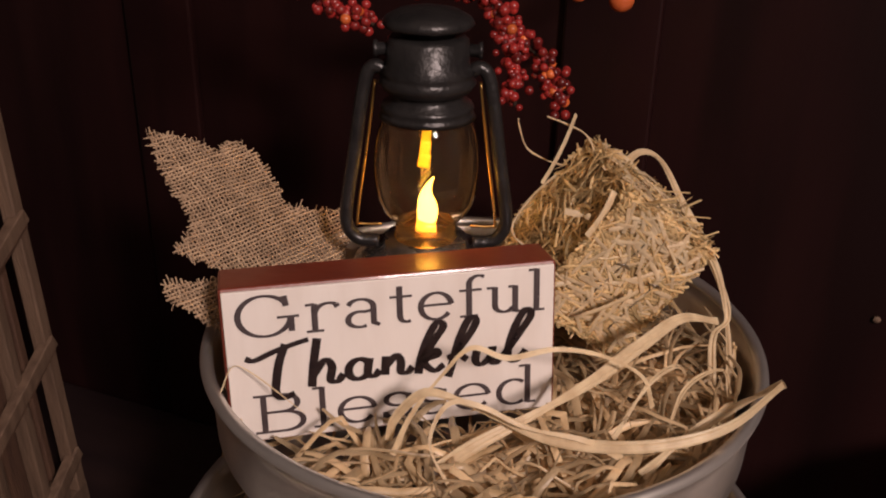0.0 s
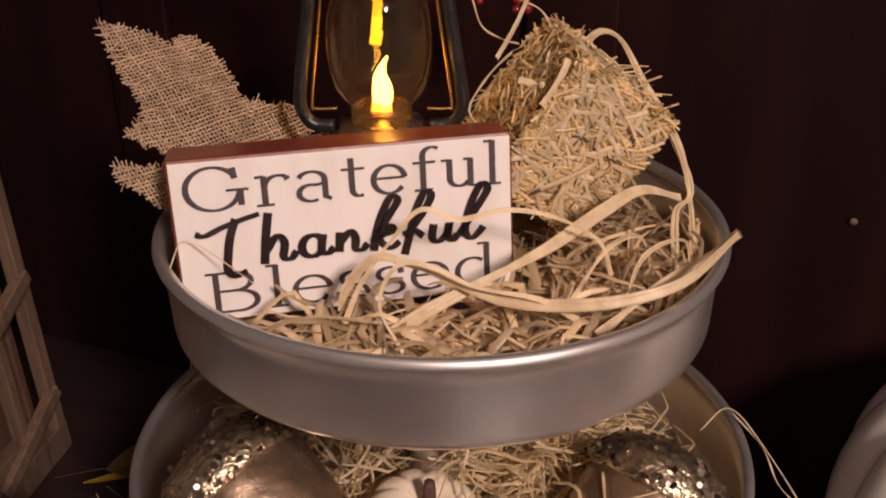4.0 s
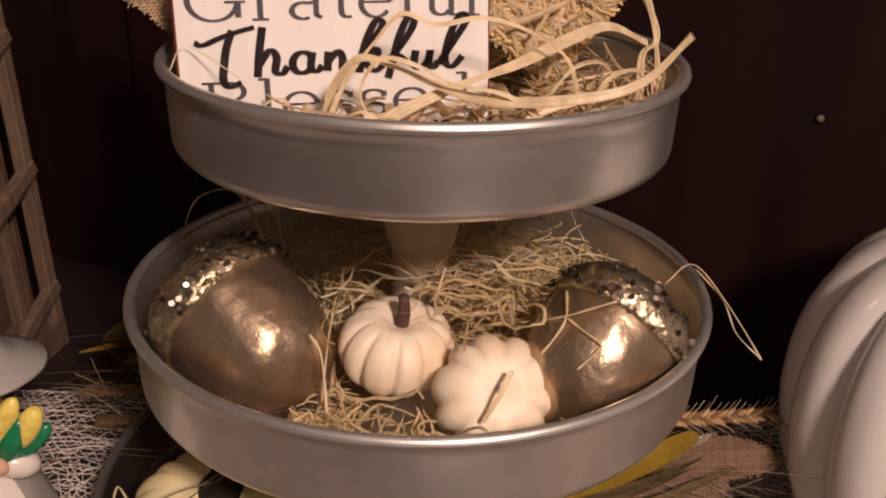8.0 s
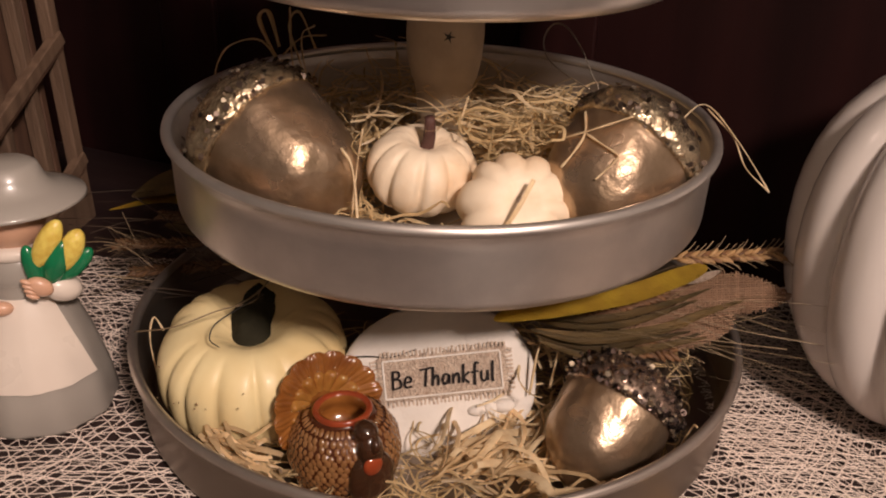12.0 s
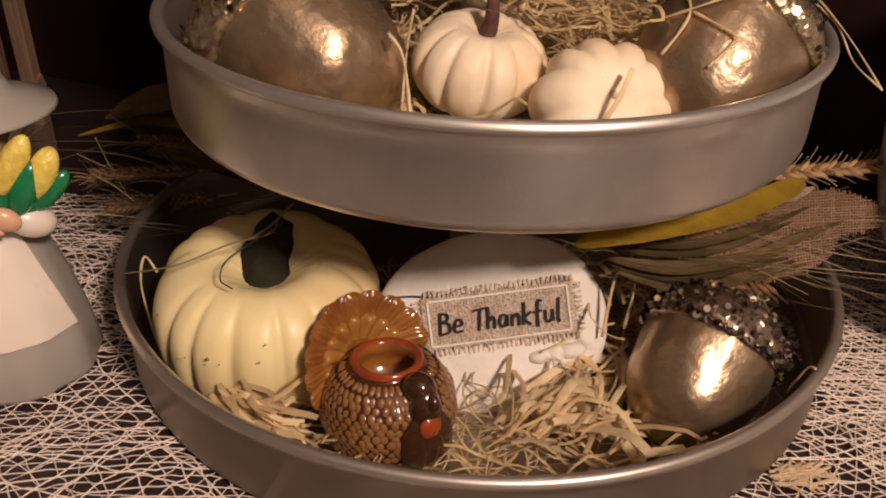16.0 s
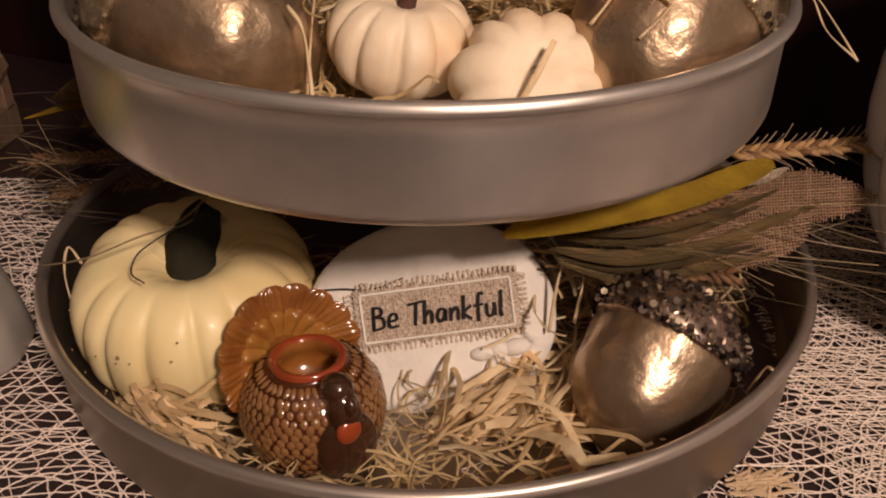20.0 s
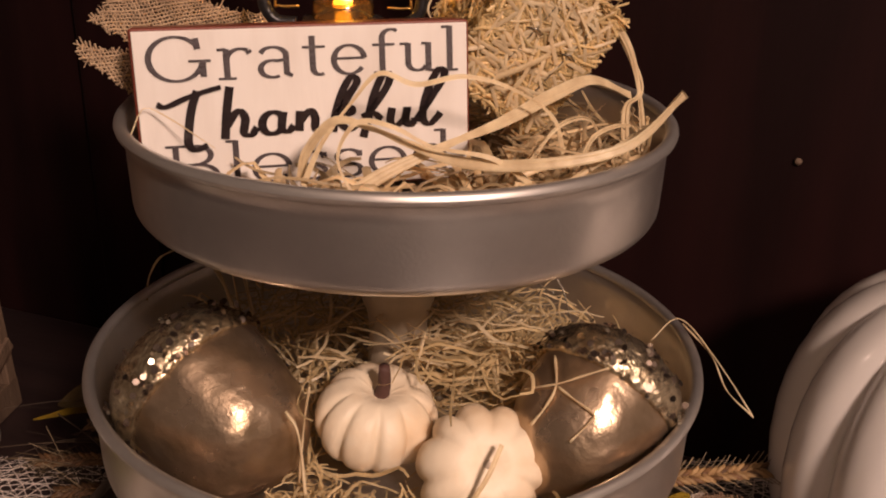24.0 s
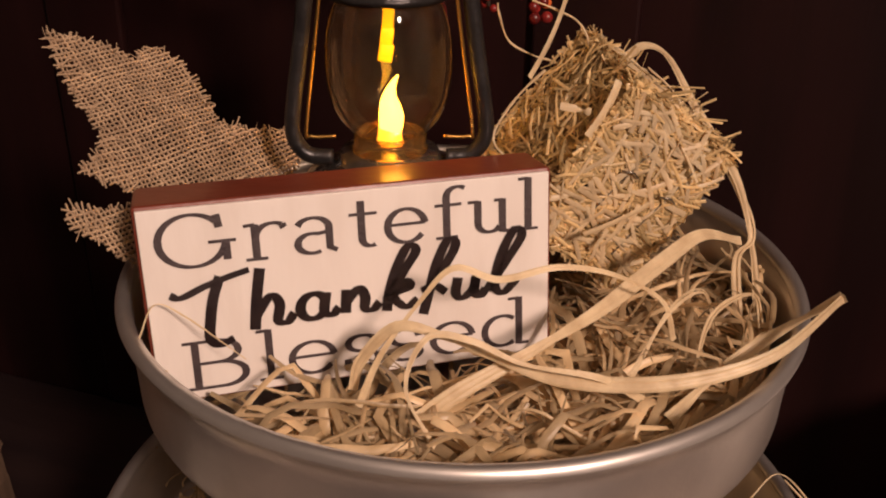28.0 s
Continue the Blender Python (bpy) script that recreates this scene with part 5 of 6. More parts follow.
for name, dx, dz, sx, sz in (("bow_knot", 0, 0, 0.0034, 0.0034), ("bow_loop", 0.0066, 0.0002, 0.0056, 0.0032), ("bow_loop", -0.0062, -0.0006, 0.0050, 0.0028), ("bow_tail", -0.0030, -0.0056, 0.0016, 0.0046), ("bow_tail", 0.0022, -0.0056, 0.0014, 0.0042)):
    bm = bmesh.new()
    bmesh.ops.create_uvsphere(bm, u_segments=18, v_segments=10, radius=1, matrix=pose(0.0235 + dx, -0.0086, -0.0130 + dz, 0, 14 if name == "bow_tail" and dx < 0 else 0, 0) @ Matrix.Diagonal((sx, 0.0028, sz, 1)))
    for v in bm.verts:
        v.co += Vector(noise.noise_vector(v.co * 260)) * 0.0005
    part(name, bm, PLASTER, plaque, "raised white plaster bow")
part("thread", tube(spline([(-0.040, -0.008, 0.0170), (-0.030, -0.0095, 0.0165), (-0.020, -0.0095, 0.0150), (-0.008, -0.009, 0.0175)], 6), 0.0003, 5), BLACK_WIRE, plaque, "thin dark thread")

# ---- bird-shaped pot ----
GLAZES = [TURKEY, TURKEY_RED, TURKEY_DARK, TURKEY_RED, TURKEY_GROOVE, TURKEY, TURKEY_PALE, TURKEY_SCALE]
turkey = thing("turkey_pot", pose(-0.0365, -0.0950, 0.7615, -3, 0, 36) @ Matrix.Diagonal((0.92, 0.92, 0.86, 1)), "amber glazed ceramic bird-shaped pot with an open top", "ceramic pot")
bm = bmesh.new()
revolve([(0.012, 0), (0.020, 0.001), (0.0255, 0.009), (0.0275, 0.019), (0.0262, 0.029), (0.0215, 0.037), (0.0150, 0.0408), (0.0138, 0.0415), (0.0146, 0.0435), (0.0132, 0.0446), (0.0108, 0.0432), (0.0120, 0.037), (0.0170, 0.028), (0, 0.026)], 48, None, bm)
for f in bm.faces:
    c = f.calc_center_median()
    r = math.hypot(c.x, c.y)
    f.material_index = 1 if c.z > 0.0412 else 5 if (r < 0.0172 and c.z > 0.0255 and r < 0.0135 + 0.4 * max(0.0, 0.036 - c.z)) else 0
for f in bm.faces:
    if f.material_index == 0:
        f.material_index = 4


def dome(m, w, h, t, mi):
    """A low rounded scale, in the y-z plane of m, rising along x."""
    rim = [bm.verts.new(m @ Vector((0, w * math.cos(k * math.pi / 4), h * math.sin(k * math.pi / 4)))) for k in range(8)]
    mid = [bm.verts.new(m @ Vector((t * 0.8, 0.6 * w * math.cos(k * math.pi / 4), 0.6 * h * math.sin(k * math.pi / 4)))) for k in range(8)]
    top = bm.verts.new(m @ Vector((t, 0, 0)))
    for k in range(8):
        a = (k + 1) % 8
        bm.faces.new((rim[k], rim[a], mid[a], mid[k])).material_index = mi
        bm.faces.new((mid[k], mid[a], top)).material_index = mi


BODY = ((0.020, 0.001), (0.0255, 0.009), (0.0275, 0.019), (0.0262, 0.029), (0.0215, 0.037), (0.0165, 0.0405))
for row in range(14):  # net of small scales round the body
    z = 0.003 + row * 0.0028
    q = next((k for k in range(len(BODY) - 1) if BODY[k + 1][1] >= z), len(BODY) - 2)
    f = (z - BODY[q][1]) / (BODY[q + 1][1] - BODY[q][1])
    r = BODY[q][0] + (BODY[q + 1][0] - BODY[q][0]) * f - 0.0002
    lean = math.degrees(math.atan2(BODY[q + 1][1] - BODY[q][1], BODY[q + 1][0] - BODY[q][0])) - 90
    n = 44
    for k in range(n):
        a = 360 * (k + 0.5 * (row % 2)) / n
        dome(pose(0, 0, 0, 0, 0, a + rng.gauss(0, 0.7)) @ pose(r, 0, z + rng.gauss(0, 0.0002), rng.gauss(0, 8), -lean, 0), 0.00176 * r / 0.0275 * rng.uniform(0.9, 1.1), 0.0022 * rng.uniform(0.9, 1.1), 0.0006, 7)
part("pot_body", bm, GLAZES, turkey, "scaled round pot with a red-brown open mouth")
bm = bmesh.new()
fan = pose(-0.0010, 0.0195, 0.0340, -12, 0, 0)


def feather(angle, r0, r1, half, rise, ribs, mi):
    """A rounded overlapping feather of the fan, ribbed along its length."""
    bm = bmesh.new()
    cols = ribs * 4
    rows = []
    for i in range(9):
        f = (0, 0.3, 0.55, 0.75, 0.84, 0.91, 0.96, 0.985, 1.0)[i]
        w = half * (0.6 + 0.4 * f) * math.sqrt(max(0.0, 1 - max(0.0, (f - 0.72) / 0.28) ** 2.4)) + 0.0004
        row = []
        for k in range(cols + 1):
            s = -1 + 2 * k / cols
            lift = rise * (0.35 + 0.65 * f) * (1 - 0.7 * s * s) * (1 - 0.5 * max(0.0, (f - 0.72) / 0.28) ** 2) + 0.00035 * math.cos(s * ribs * math.pi)
            q = pose(0, 0, 0, 0, -angle, 0) @ Vector((r0 + (r1 - r0) * f, -lift, s * w))
            q.y -= 9.0 * q.x * q.x
            row.append(bm.verts.new(fan @ q))
        rows.append(row)
    for i in range(8):
        for k in range(cols):
            s = -1 + 2 * (k + 0.5) / cols
            dark = ribs > 1 and math.cos(s * ribs * math.pi) < -0.80
            bm.faces.new((rows[i][k], rows[i][k + 1], rows[i + 1][k + 1], rows[i + 1][k])).material_index = 4 if dark else mi
    part("feather", bm, GLAZES, tail)


back = [[bm.verts.new(fan @ Vector((0.0258 * f * math.cos(a), 0.004 * (1.2 - f) - 9.0 * (0.0258 * f * math.cos(a)) ** 2, 0.0258 * f * math.sin(a)))) for a in (radians(-64 + 308 * k / 44) for k in range(45))] for f in (0.02, 0.3, 0.6, 0.8, 1.0)]
front = [[bm.verts.new(fan @ Vector((0.0250 * f * math.cos(a), -0.0008 - 9.0 * (0.0250 * f * math.cos(a)) ** 2, 0.0250 * f * math.sin(a)))) for a in (radians(-64 + 308 * k / 44) for k in range(45))] for f in (0.02, 0.3, 0.6, 0.8, 1.0)]
for ring in (back, front):
    for p, q in zip(ring, ring[1:]):
        for k in range(44):
            bm.faces.new((p[k], p[k + 1], q[k + 1], q[k])).material_index = 0
tail = part("tail_fan", bm, GLAZES, turkey, "fan of ribbed amber tail feathers")
for k in range(15):
    feather(-62 + 304 * k / 14, 0.010, 0.0294, 0.0060, 0.0036 if k % 2 else 0.0026, 4, 0)
for k in range(13):
    feather(-50 + 280 * k / 12, 0.008, 0.0192, 0.0036, 0.0050 if k % 2 else 0.0042, 1, 6)
for name, place, size, mi in (("head", (0.000, -0.0215, 0.0415), (0.0062, 0.0066, 0.0062), 2), ("neck", (0.0, -0.0250, 0.0320), (0.0066, 0.0062, 0.0115), 2), ("beak", (0.0005, -0.0290, 0.0375), (0.0026, 0.0036, 0.0046), 2),
                              ("breast", (0.0, -0.0258, 0.0170), (0.0122, 0.0054, 0.0165), 2), ("wattle", (-0.0010, -0.0296, 0.0275), (0.0050, 0.0026, 0.0056), 3)):
    bm = bmesh.new()
    bmesh.ops.create_uvsphere(bm, u_segments=18, v_segments=12, radius=1, matrix=pose(*place) @ Matrix.Diagonal((*size, 1)))
    part(name, bm, GLAZES[mi], turkey, "red-brown glazed wattle" if mi == 3 else "dark brown glazed " + name)

# ---- standing figurine, one plain mesh ----
bm = bmesh.new()


def lump(place, size, mi, turn=(0, 0, 0), seg=20):
    made = bmesh.ops.create_uvsphere(bm, u_segments=seg, v_segments=seg // 2 + 2, radius=1, matrix=pose(*place, *turn) @ Matrix.Diagonal((*size, 1)))
    for f in {f for v in made["verts"] for f in v.link_faces}:
        f.material_index = mi


def turned(prof, mi, place=(0, 0, 0), squash=(1, 1), wob=None):
    before = set(bm.faces)
    vb = set(bm.verts)
    revolve(prof, 48, wob, bm)
    for v in set(bm.verts) - vb:
        v.co = Vector((v.co.x * squash[0], v.co.y * squash[1], v.co.z)) + Vector(place)
    for f in set(bm.faces) - before:
        f.material_index = mi


turned([(0, 0), (0.036, 0), (0.0375, 0.003), (0.0345, 0.020), (0.029, 0.042), (0.022, 0.062), (0.0175, 0.072), (0.0190, 0.080), (0.0200, 0.088), (0.015, 0.096), (0.0085, 0.099), (0, 0.099)], 0, wob=lambda a, i: 1 + 0.02 * math.sin(9 * a) * (i < 5))
before = set(bm.faces)
apron = []
for i in range(13):  # apron laid on the front
    row = []
    for k in range(15):
        a = radians(-90 + (-62 + 124 * k / 14) * (0.75 + 0.25 * (1 - i / 12)))
        z = 0.026 + 0.046 * i / 12
        r = float(np.interp(z, (0.003, 0.020, 0.042, 0.062, 0.072), (0.0375, 0.0345, 0.029, 0.022, 0.0175))) * 1.02 + 0.0010 + 0.0006 * math.sin(k * 1.9) * (1 - i / 12)
        row.append(bm.verts.new((r * math.cos(a), r * math.sin(a), z)))
    apron.append(row)
for i in range(12):
    for k in range(14):
        bm.faces.new((apron[i][k], apron[i][k + 1], apron[i + 1][k + 1], apron[i + 1][k]))
for f in set(bm.faces) - before:
    f.material_index = 1
lump((0, -0.004, 0.112), (0.0170, 0.0165, 0.0185), 3)
lump((0, 0.006, 0.114), (0.0182, 0.0150, 0.0175), 4)
turned([(0, 0.126), (0.0200, 0.124), (0.032, 0.1190), (0.0342, 0.1195), (0.0336, 0.1212), (0.024, 0.1250), (0.0190, 0.1280), (0.0165, 0.1330), (0.0148, 0.1375), (0.0120, 0.1392), (0, 0.1395)], 0, (0, 0.002, -0.0022), (1.05, 0.95), wob=lambda a, i: 1 + 0.05 * math.sin(2 * a) * (2 < i < 6))
lump((0.0175, -0.004, 0.084), (0.0065, 0.0070, 0.0120), 1, (0, 20, 0))
lump((-0.0175, -0.004, 0.084), (0.0065, 0.0070, 0.0120), 1, (0, -20, 0))
lump((0.0215, -0.0190, 0.0775), (0.0100, 0.0066, 0.0070), 1, (0, 24, 20))
lump((0.0130, -0.0265, 0.0825), (0.0066, 0.0034, 0.0048), 3, (0, 30, 0))
for k in range(4):  # fingers
    lump((0.0078 + 0.0005 * k, -0.0282, 0.0862 - 0.0026 * k), (0.0034, 0.0016, 0.0014), 3, (0, 24, 0), 10)
lump((-0.0080, -0.0210, 0.0690), (0.0060, 0.0036, 0.0038), 3)
lump((0.0180, -0.0200, 0.0880), (0.0090, 0.0046, 0.0100), 5, (0, 10, 0))
lump((0.0105, -0.0215, 0.0900), (0.0046, 0.0038, 0.0130), 5, (0, -10, 0))
lump((0.0215, -0.0228, 0.0930), (0.0056, 0.0042, 0.0125), 5, (0, 24, 0))
lump((0.0305, -0.0205, 0.0905), (0.0046, 0.0036, 0.0110), 5, (0, 44, 0))
lump((0.0185, -0.0220, 0.1030), (0.0056, 0.0046, 0.0140), 6, (0, 30, 0))
lump((0.0285, -0.0215, 0.0985), (0.0058, 0.0046, 0.0122), 6, (0, 28, 0))
lump((0, -0.0150, 0.0950), (0.0120, 0.0045, 0.0040), 1)
solid("ceramic_figurine", bm, [FIG_GREY, FIG_WHITE, FIG_WHITE, FIG_SKIN, FIG_BROWN, FIG_GREEN, FIG_YELLOW], pose(-0.1945, -0.0420, TABLE_Z + 0.001, 0, 0, 14) @ Matrix.Scale(0.93, 4), "grey and cream glazed ceramic figurine in a hat with corn", "figurine")

# ---- wooden lattice lantern ----
lat = thing("lattice_lantern", Matrix.Translation((-0.2470, 0.1745, TABLE_Z)) @ pose(0, 0, 0, 0, -2.5, -8), "brown wooden lantern with criss-cross lattice sides", "wooden lantern")
LW, LH = 0.165, 0.34
# the visible side runs towards -y from its far post
for name, size, place, mat, lab in (
        ("base", (0.165, 0.170, 0.020), (-0.084, -0.082, 0.0105), WOOD, "thick wooden base"),
        ("roof", (0.180, 0.185, 0.016), (-0.082, -0.082, LH + 0.026), WOOD, "flat wooden roof"),
        ("post", (0.009, 0.009, LH), (-0.0045, -0.0045, 0.020 + LH / 2), WOOD, "pale corner post"),
        ("post", (0.014, 0.014, LH), (-0.007, -LW + 0.007, 0.020 + LH / 2), WOOD, "pale corner post"),
        ("post", (0.014, 0.014, LH), (-LW + 0.007, -0.007, 0.020 + LH / 2), WOOD, "pale corner post"),
        ("post", (0.014, 0.014, LH), (-LW + 0.007, -LW + 0.007, 0.020 + LH / 2), WOOD, "pale corner post"),
        ("rail", (0.010, LW - 0.030, 0.014), (-0.007, -LW / 2, 0.028), WOOD, "bottom rail"),
        ("rail", (0.010, LW - 0.030, 0.014), (-0.007, -LW / 2, LH + 0.010), WOOD, "top rail"),
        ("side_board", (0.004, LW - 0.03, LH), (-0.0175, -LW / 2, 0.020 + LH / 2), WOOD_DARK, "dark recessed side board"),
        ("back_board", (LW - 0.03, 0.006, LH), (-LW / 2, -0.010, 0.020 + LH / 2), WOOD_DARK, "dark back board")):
    part(name, box(bmesh.new(), size, pose(*place), 0.001), mat, lat, lab, False)
for y in (-0.036, -0.070, -0.104, -0.136):
    part("mullion", box(bmesh.new(), (0.009, 0.007, LH - 0.01), pose(-0.0075, y, 0.020 + LH / 2), 0.0008), WOOD, lat, "pale upright mullion", False)
for k in range(5):  # slanting bars across the visible side
    y, size = (-0.0825, 0.176) if k else (-0.036, 0.076)
    z = 0.0475 + 0.083 * k + y * math.tan(radians(22))
    slat = part("lattice_strip", box(bmesh.new(), (0.007, size, 0.009), pose(-0.0015, y, z, 22, 0, 0), 0.0008), WOOD, lat, "slanting brown lattice strip", False)
    # The shade below each slanting strip is built as a dark bar.
    part("strip_shade", box(bmesh.new(), (0.0060, size, 0.0030), pose(-0.0022, y, z - 0.0062, 22, 0, 0), 0.0006), WOOD_DARK, slat, "dark bar standing in for shade under the strip", False)

# ---- berry garland ----
garland = thing("berry_garland", pose(0, 0, 0), "hanging garland of glossy red and orange berry clusters", "garland")
ball = bmesh.new()
bmesh.ops.create_icosphere(ball, subdivisions=3, radius=0.0025)
RED = mesh_object("berry", ball, BERRY)
ball = bmesh.new()
bmesh.ops.create_icosphere(ball, subdivisions=3, radius=0.0025)
ORANGE = mesh_object("berry", ball, BERRY_ORANGE)
SPRIGS = (((0.005, 0.092, 1.114), (0.013, 0.092, 1.094), (0.0157, 0.090, 1.068), 105), ((0.010, 0.094, 1.104), (0.030, 0.094, 1.084), (0.038, 0.096, 1.066), 105),
          ((-0.088, 0.094, 1.124), (-0.068, 0.092, 1.112), (-0.047, 0.090, 1.103), 84), ((-0.030, 0.092, 1.122), (-0.010, 0.092, 1.120), (0.008, 0.092, 1.108), 60))
for p, q, r, n in SPRIGS:
    line = spline((p, q, r), 10)
    part("sprig", tube(line, 0.0008, 5), TWIG, garland, "dark thin sprig")
    for k in range(n):
        c = line[int(k / n * (len(line) - 1))]
        o = new("berry", RED if rng.random() < 0.95 else ORANGE)
        o.parent = garland
        sc = rng.uniform(0.62, 0.98)
        d = Vector((rng.gauss(0, 1), rng.gauss(0, 0.7), rng.gauss(0, 1))).normalized() * rng.uniform(0.001, 0.0075)
        o.matrix_basis = Matrix.Translation(c + d) @ Matrix.Scale(sc, 4)
for x, y, z, s, me in ((0.0588, 0.090, 1.1158, 2.2, ORANGE), (0.0403, 0.090, 1.1185, 1.7, ORANGE), (-0.1124, 0.092, 1.1165, 0.9, RED), (-0.1055, 0.092, 1.1180, 1.5, ORANGE)):
    o = new("berry", me)
    o.parent = garland
    o.matrix_basis = pose(x, y, z) @ Matrix.Scale(s, 4)
    part("sprig", tube(spline(((x, y, z), (x * 0.95, y + 0.005, z + 0.012), (x * 0.9, y + 0.01, z + 0.03)), 5), 0.0005, 5), TWIG, garland, "dark thin sprig")
part("main_stem", tube(spline(((-0.13, 0.100, 1.145), (-0.06, 0.096, 1.130), (0.0, 0.094, 1.126), (0.06, 0.098, 1.132), (0.09, 0.11, 1.15)), 8), 0.0016, 6), TWIG, garland, "dark garland stem")

# ---- dried spray beside and behind the lower pan ----


def leaf_blade(bm, line, width, fold=0.15, blunt=False):
    pts = spline(line, 8)
    n = len(pts)
    rows = []
    for i, p in enumerate(pts):
        d = (pts[min(i + 1, n - 1)] - pts[max(i - 1, 0)]).normalized()
        side = d.cross(Vector((0, -0.45, 1))).normalized()
        up = side.cross(d)
        f = i / (n - 1)
        w = width * (math.sqrt(min(1.0, f / 0.3)) * math.sqrt(max(0.0, 1 - max(0.0, (f - 0.8) / 0.2) ** 2)) if blunt else math.sin(math.pi * min(1.0, f ** 0.7 * 0.993)) ** 0.75) / 2 + 0.0003
        rows.append([bm.verts.new(p + side * w * s + up * (abs(s) * w * fold)) for s in (-1, -0.5, 0, 0.5, 1)])
    for a, b in zip(rows, rows[1:]):
        for k in range(4):
            bm.faces.new((a[k], a[k + 1], b[k + 1], b[k]))
    bmesh.ops.solidify(bm, geom=bm.faces[:], thickness=0.0004)
    return bm


def wheat_ear(parent, base, tip, r, mat=None):
    mat = mat or WHEAT
    b, t = Vector(base), Vector(tip)
    d = (t - b)
    part("stalk", tube([b - d * 0.25, b, t], 0.0006, 5), WHEAT, parent, "thin dry stalk")
    side = d.cross(Vector((0, -0.4, 1))).normalized()
    up = side.cross(d.normalized())
    n = 17
    spikes = []
    for k in range(n):
        f = k / (n - 1)
        for s in (-1, 1):
            grain = bmesh.new()
            bmesh.ops.create_uvsphere(grain, u_segments=7, v_segments=5, radius=1, matrix=Matrix.Diagonal((r * 0.34, r * 0.32, r * 0.95, 1)))
            g = part("grain", grain, mat if (k + s) % 3 else WHEAT_DARK, parent)
            out = (d.normalized() * 0.8 + side * s * 0.5 + up * rng.gauss(0, 0.25)).normalized()
            g.matrix_basis = Matrix.Translation(b + d * f + side * s * r * 0.45) @ out.to_track_quat("Z", "Y").to_matrix().to_4x4()
            p0 = np.array(b + d * f + side * s * r * 0.6)
            spikes.append((np.array((p0, p0 + np.array(out) * r * 1.2, p0 + np.array(out + side * s * 0.15) * r * rng.uniform(1.8, 2.6))), r * 0.11))
    add_mesh("awn", ribbons(spikes, AWN if mat is WHEAT else AWN_DARK, 0.3), parent, "short bristly awns of the ear", kind="stuff")


spray = thing("dried_spray", pose(0, 0, 0), "dried spray of wheat, yellow and burlap leaves behind a pan", "dried flowers")
for pts, w, mt, lab in (
        (((0.026, -0.092, 0.8450), (0.0365, -0.088, 0.8460), (0.0607, -0.080, 0.8465), (0.0860, -0.066, 0.8448), (0.1095, -0.048, 0.8440), (0.1290, -0.028, 0.8415)), 0.0095, YELLOW_LEAF, "mustard-yellow fabric leaf"),
        (((0.045, -0.062, 0.8230), (0.0706, -0.062, 0.8200), (0.1039, -0.052, 0.8190), (0.1286, -0.042, 0.8240), (0.149, -0.030, 0.8245)), 0.0052, OLIVE_LEAF, "olive-brown dry leaf"),
        (((0.045, -0.056, 0.8255), (0.066, -0.060, 0.8250), (0.092, -0.053, 0.8235), (0.124, -0.038, 0.8280)), 0.0044, OLIVE_LEAF, "olive-brown dry leaf"),
        (((0.046, -0.064, 0.8215), (0.072, -0.066, 0.8170), (0.098, -0.057, 0.8165), (0.120, -0.050, 0.8180)), 0.0040, OLIVE_LEAF, "narrow brown dry leaf"),
        (((0.048, -0.066, 0.8195), (0.075, -0.068, 0.8135), (0.100, -0.058, 0.8125), (0.128, -0.050, 0.8150)), 0.0046, OLIVE_LEAF, "narrow brown dry leaf"),
        (((0.050, -0.060, 0.8280), (0.078, -0.060, 0.8290), (0.106, -0.050, 0.8315), (0.130, -0.036, 0.8335)), 0.0036, OLIVE_LEAF, "narrow brown dry leaf"),
        (((0.044, -0.064, 0.8240), (0.068, -0.068, 0.8215), (0.094, -0.062, 0.8215), (0.118, -0.052, 0.8225)), 0.0030, OLIVE_LEAF, "narrow dark dry leaf"),
        (((0.050, -0.062, 0.8160), (0.076, -0.060, 0.8090), (0.104, -0.050, 0.8080), (0.132, -0.040, 0.8130)), 0.0034, OLIVE_LEAF, "narrow dark dry leaf"),
        (((0.110, -0.024, 0.8300), (0.128, -0.020, 0.8300), (0.140, -0.016, 0.8330)), 0.0050, LINEN, "pale curled dry leaf")):
    part("leaf", leaf_blade(bmesh.new(), pts, w, 0.15, mt is YELLOW_LEAF), mt, spray, lab)
OVAL = [(0.001 * x, 0.001 * y) for x, y in ((0, 3), (18, 9), (38, 12), (54, 11), (66, 7), (78, 0), (70, -5), (54, -8), (38, -9), (16, -7))]
BROAD = [(0.001 * x, 0.001 * y) for x, y in ((0, 2), (16, 8), (34, 11), (48, 9), (56, 6), (54, -3), (44, -8), (30, -10), (12, -6))]
for shape, m in ((OVAL, pose(0.0975, -0.0240, 0.8190, 62, 0, 8)), (BROAD, pose(0.0880, -0.0440, 0.8105, 62, -6, 8))):
    o = add_mesh("burlap_blade", woven(shape, 0.00115, BURLAP_RED, 1.2), spray, "reddish-brown woven burlap leaf")
    o.matrix_basis = m
    # Added dark sheet under the threads: stands for shade between them.
    gap_sheet = bmesh.new()
    gap_sheet.faces.new([gap_sheet.verts.new((x * 0.97, y * 0.94, 1.2 * (x * x - 0.6 * y * y) - 0.0009)) for x, y in shape])
    bmesh.ops.triangulate(gap_sheet, faces=gap_sheet.faces[:])
    part("gap_sheet", gap_sheet, BURLAP_BACK, o, "added dark sheet giving shade in the gaps of the weave")
wheat_ear(spray, (0.122, -0.010, 0.836), (0.171, -0.006, 0.8385), 0.0042)
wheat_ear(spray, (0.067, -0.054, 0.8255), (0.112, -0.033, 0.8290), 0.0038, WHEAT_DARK)
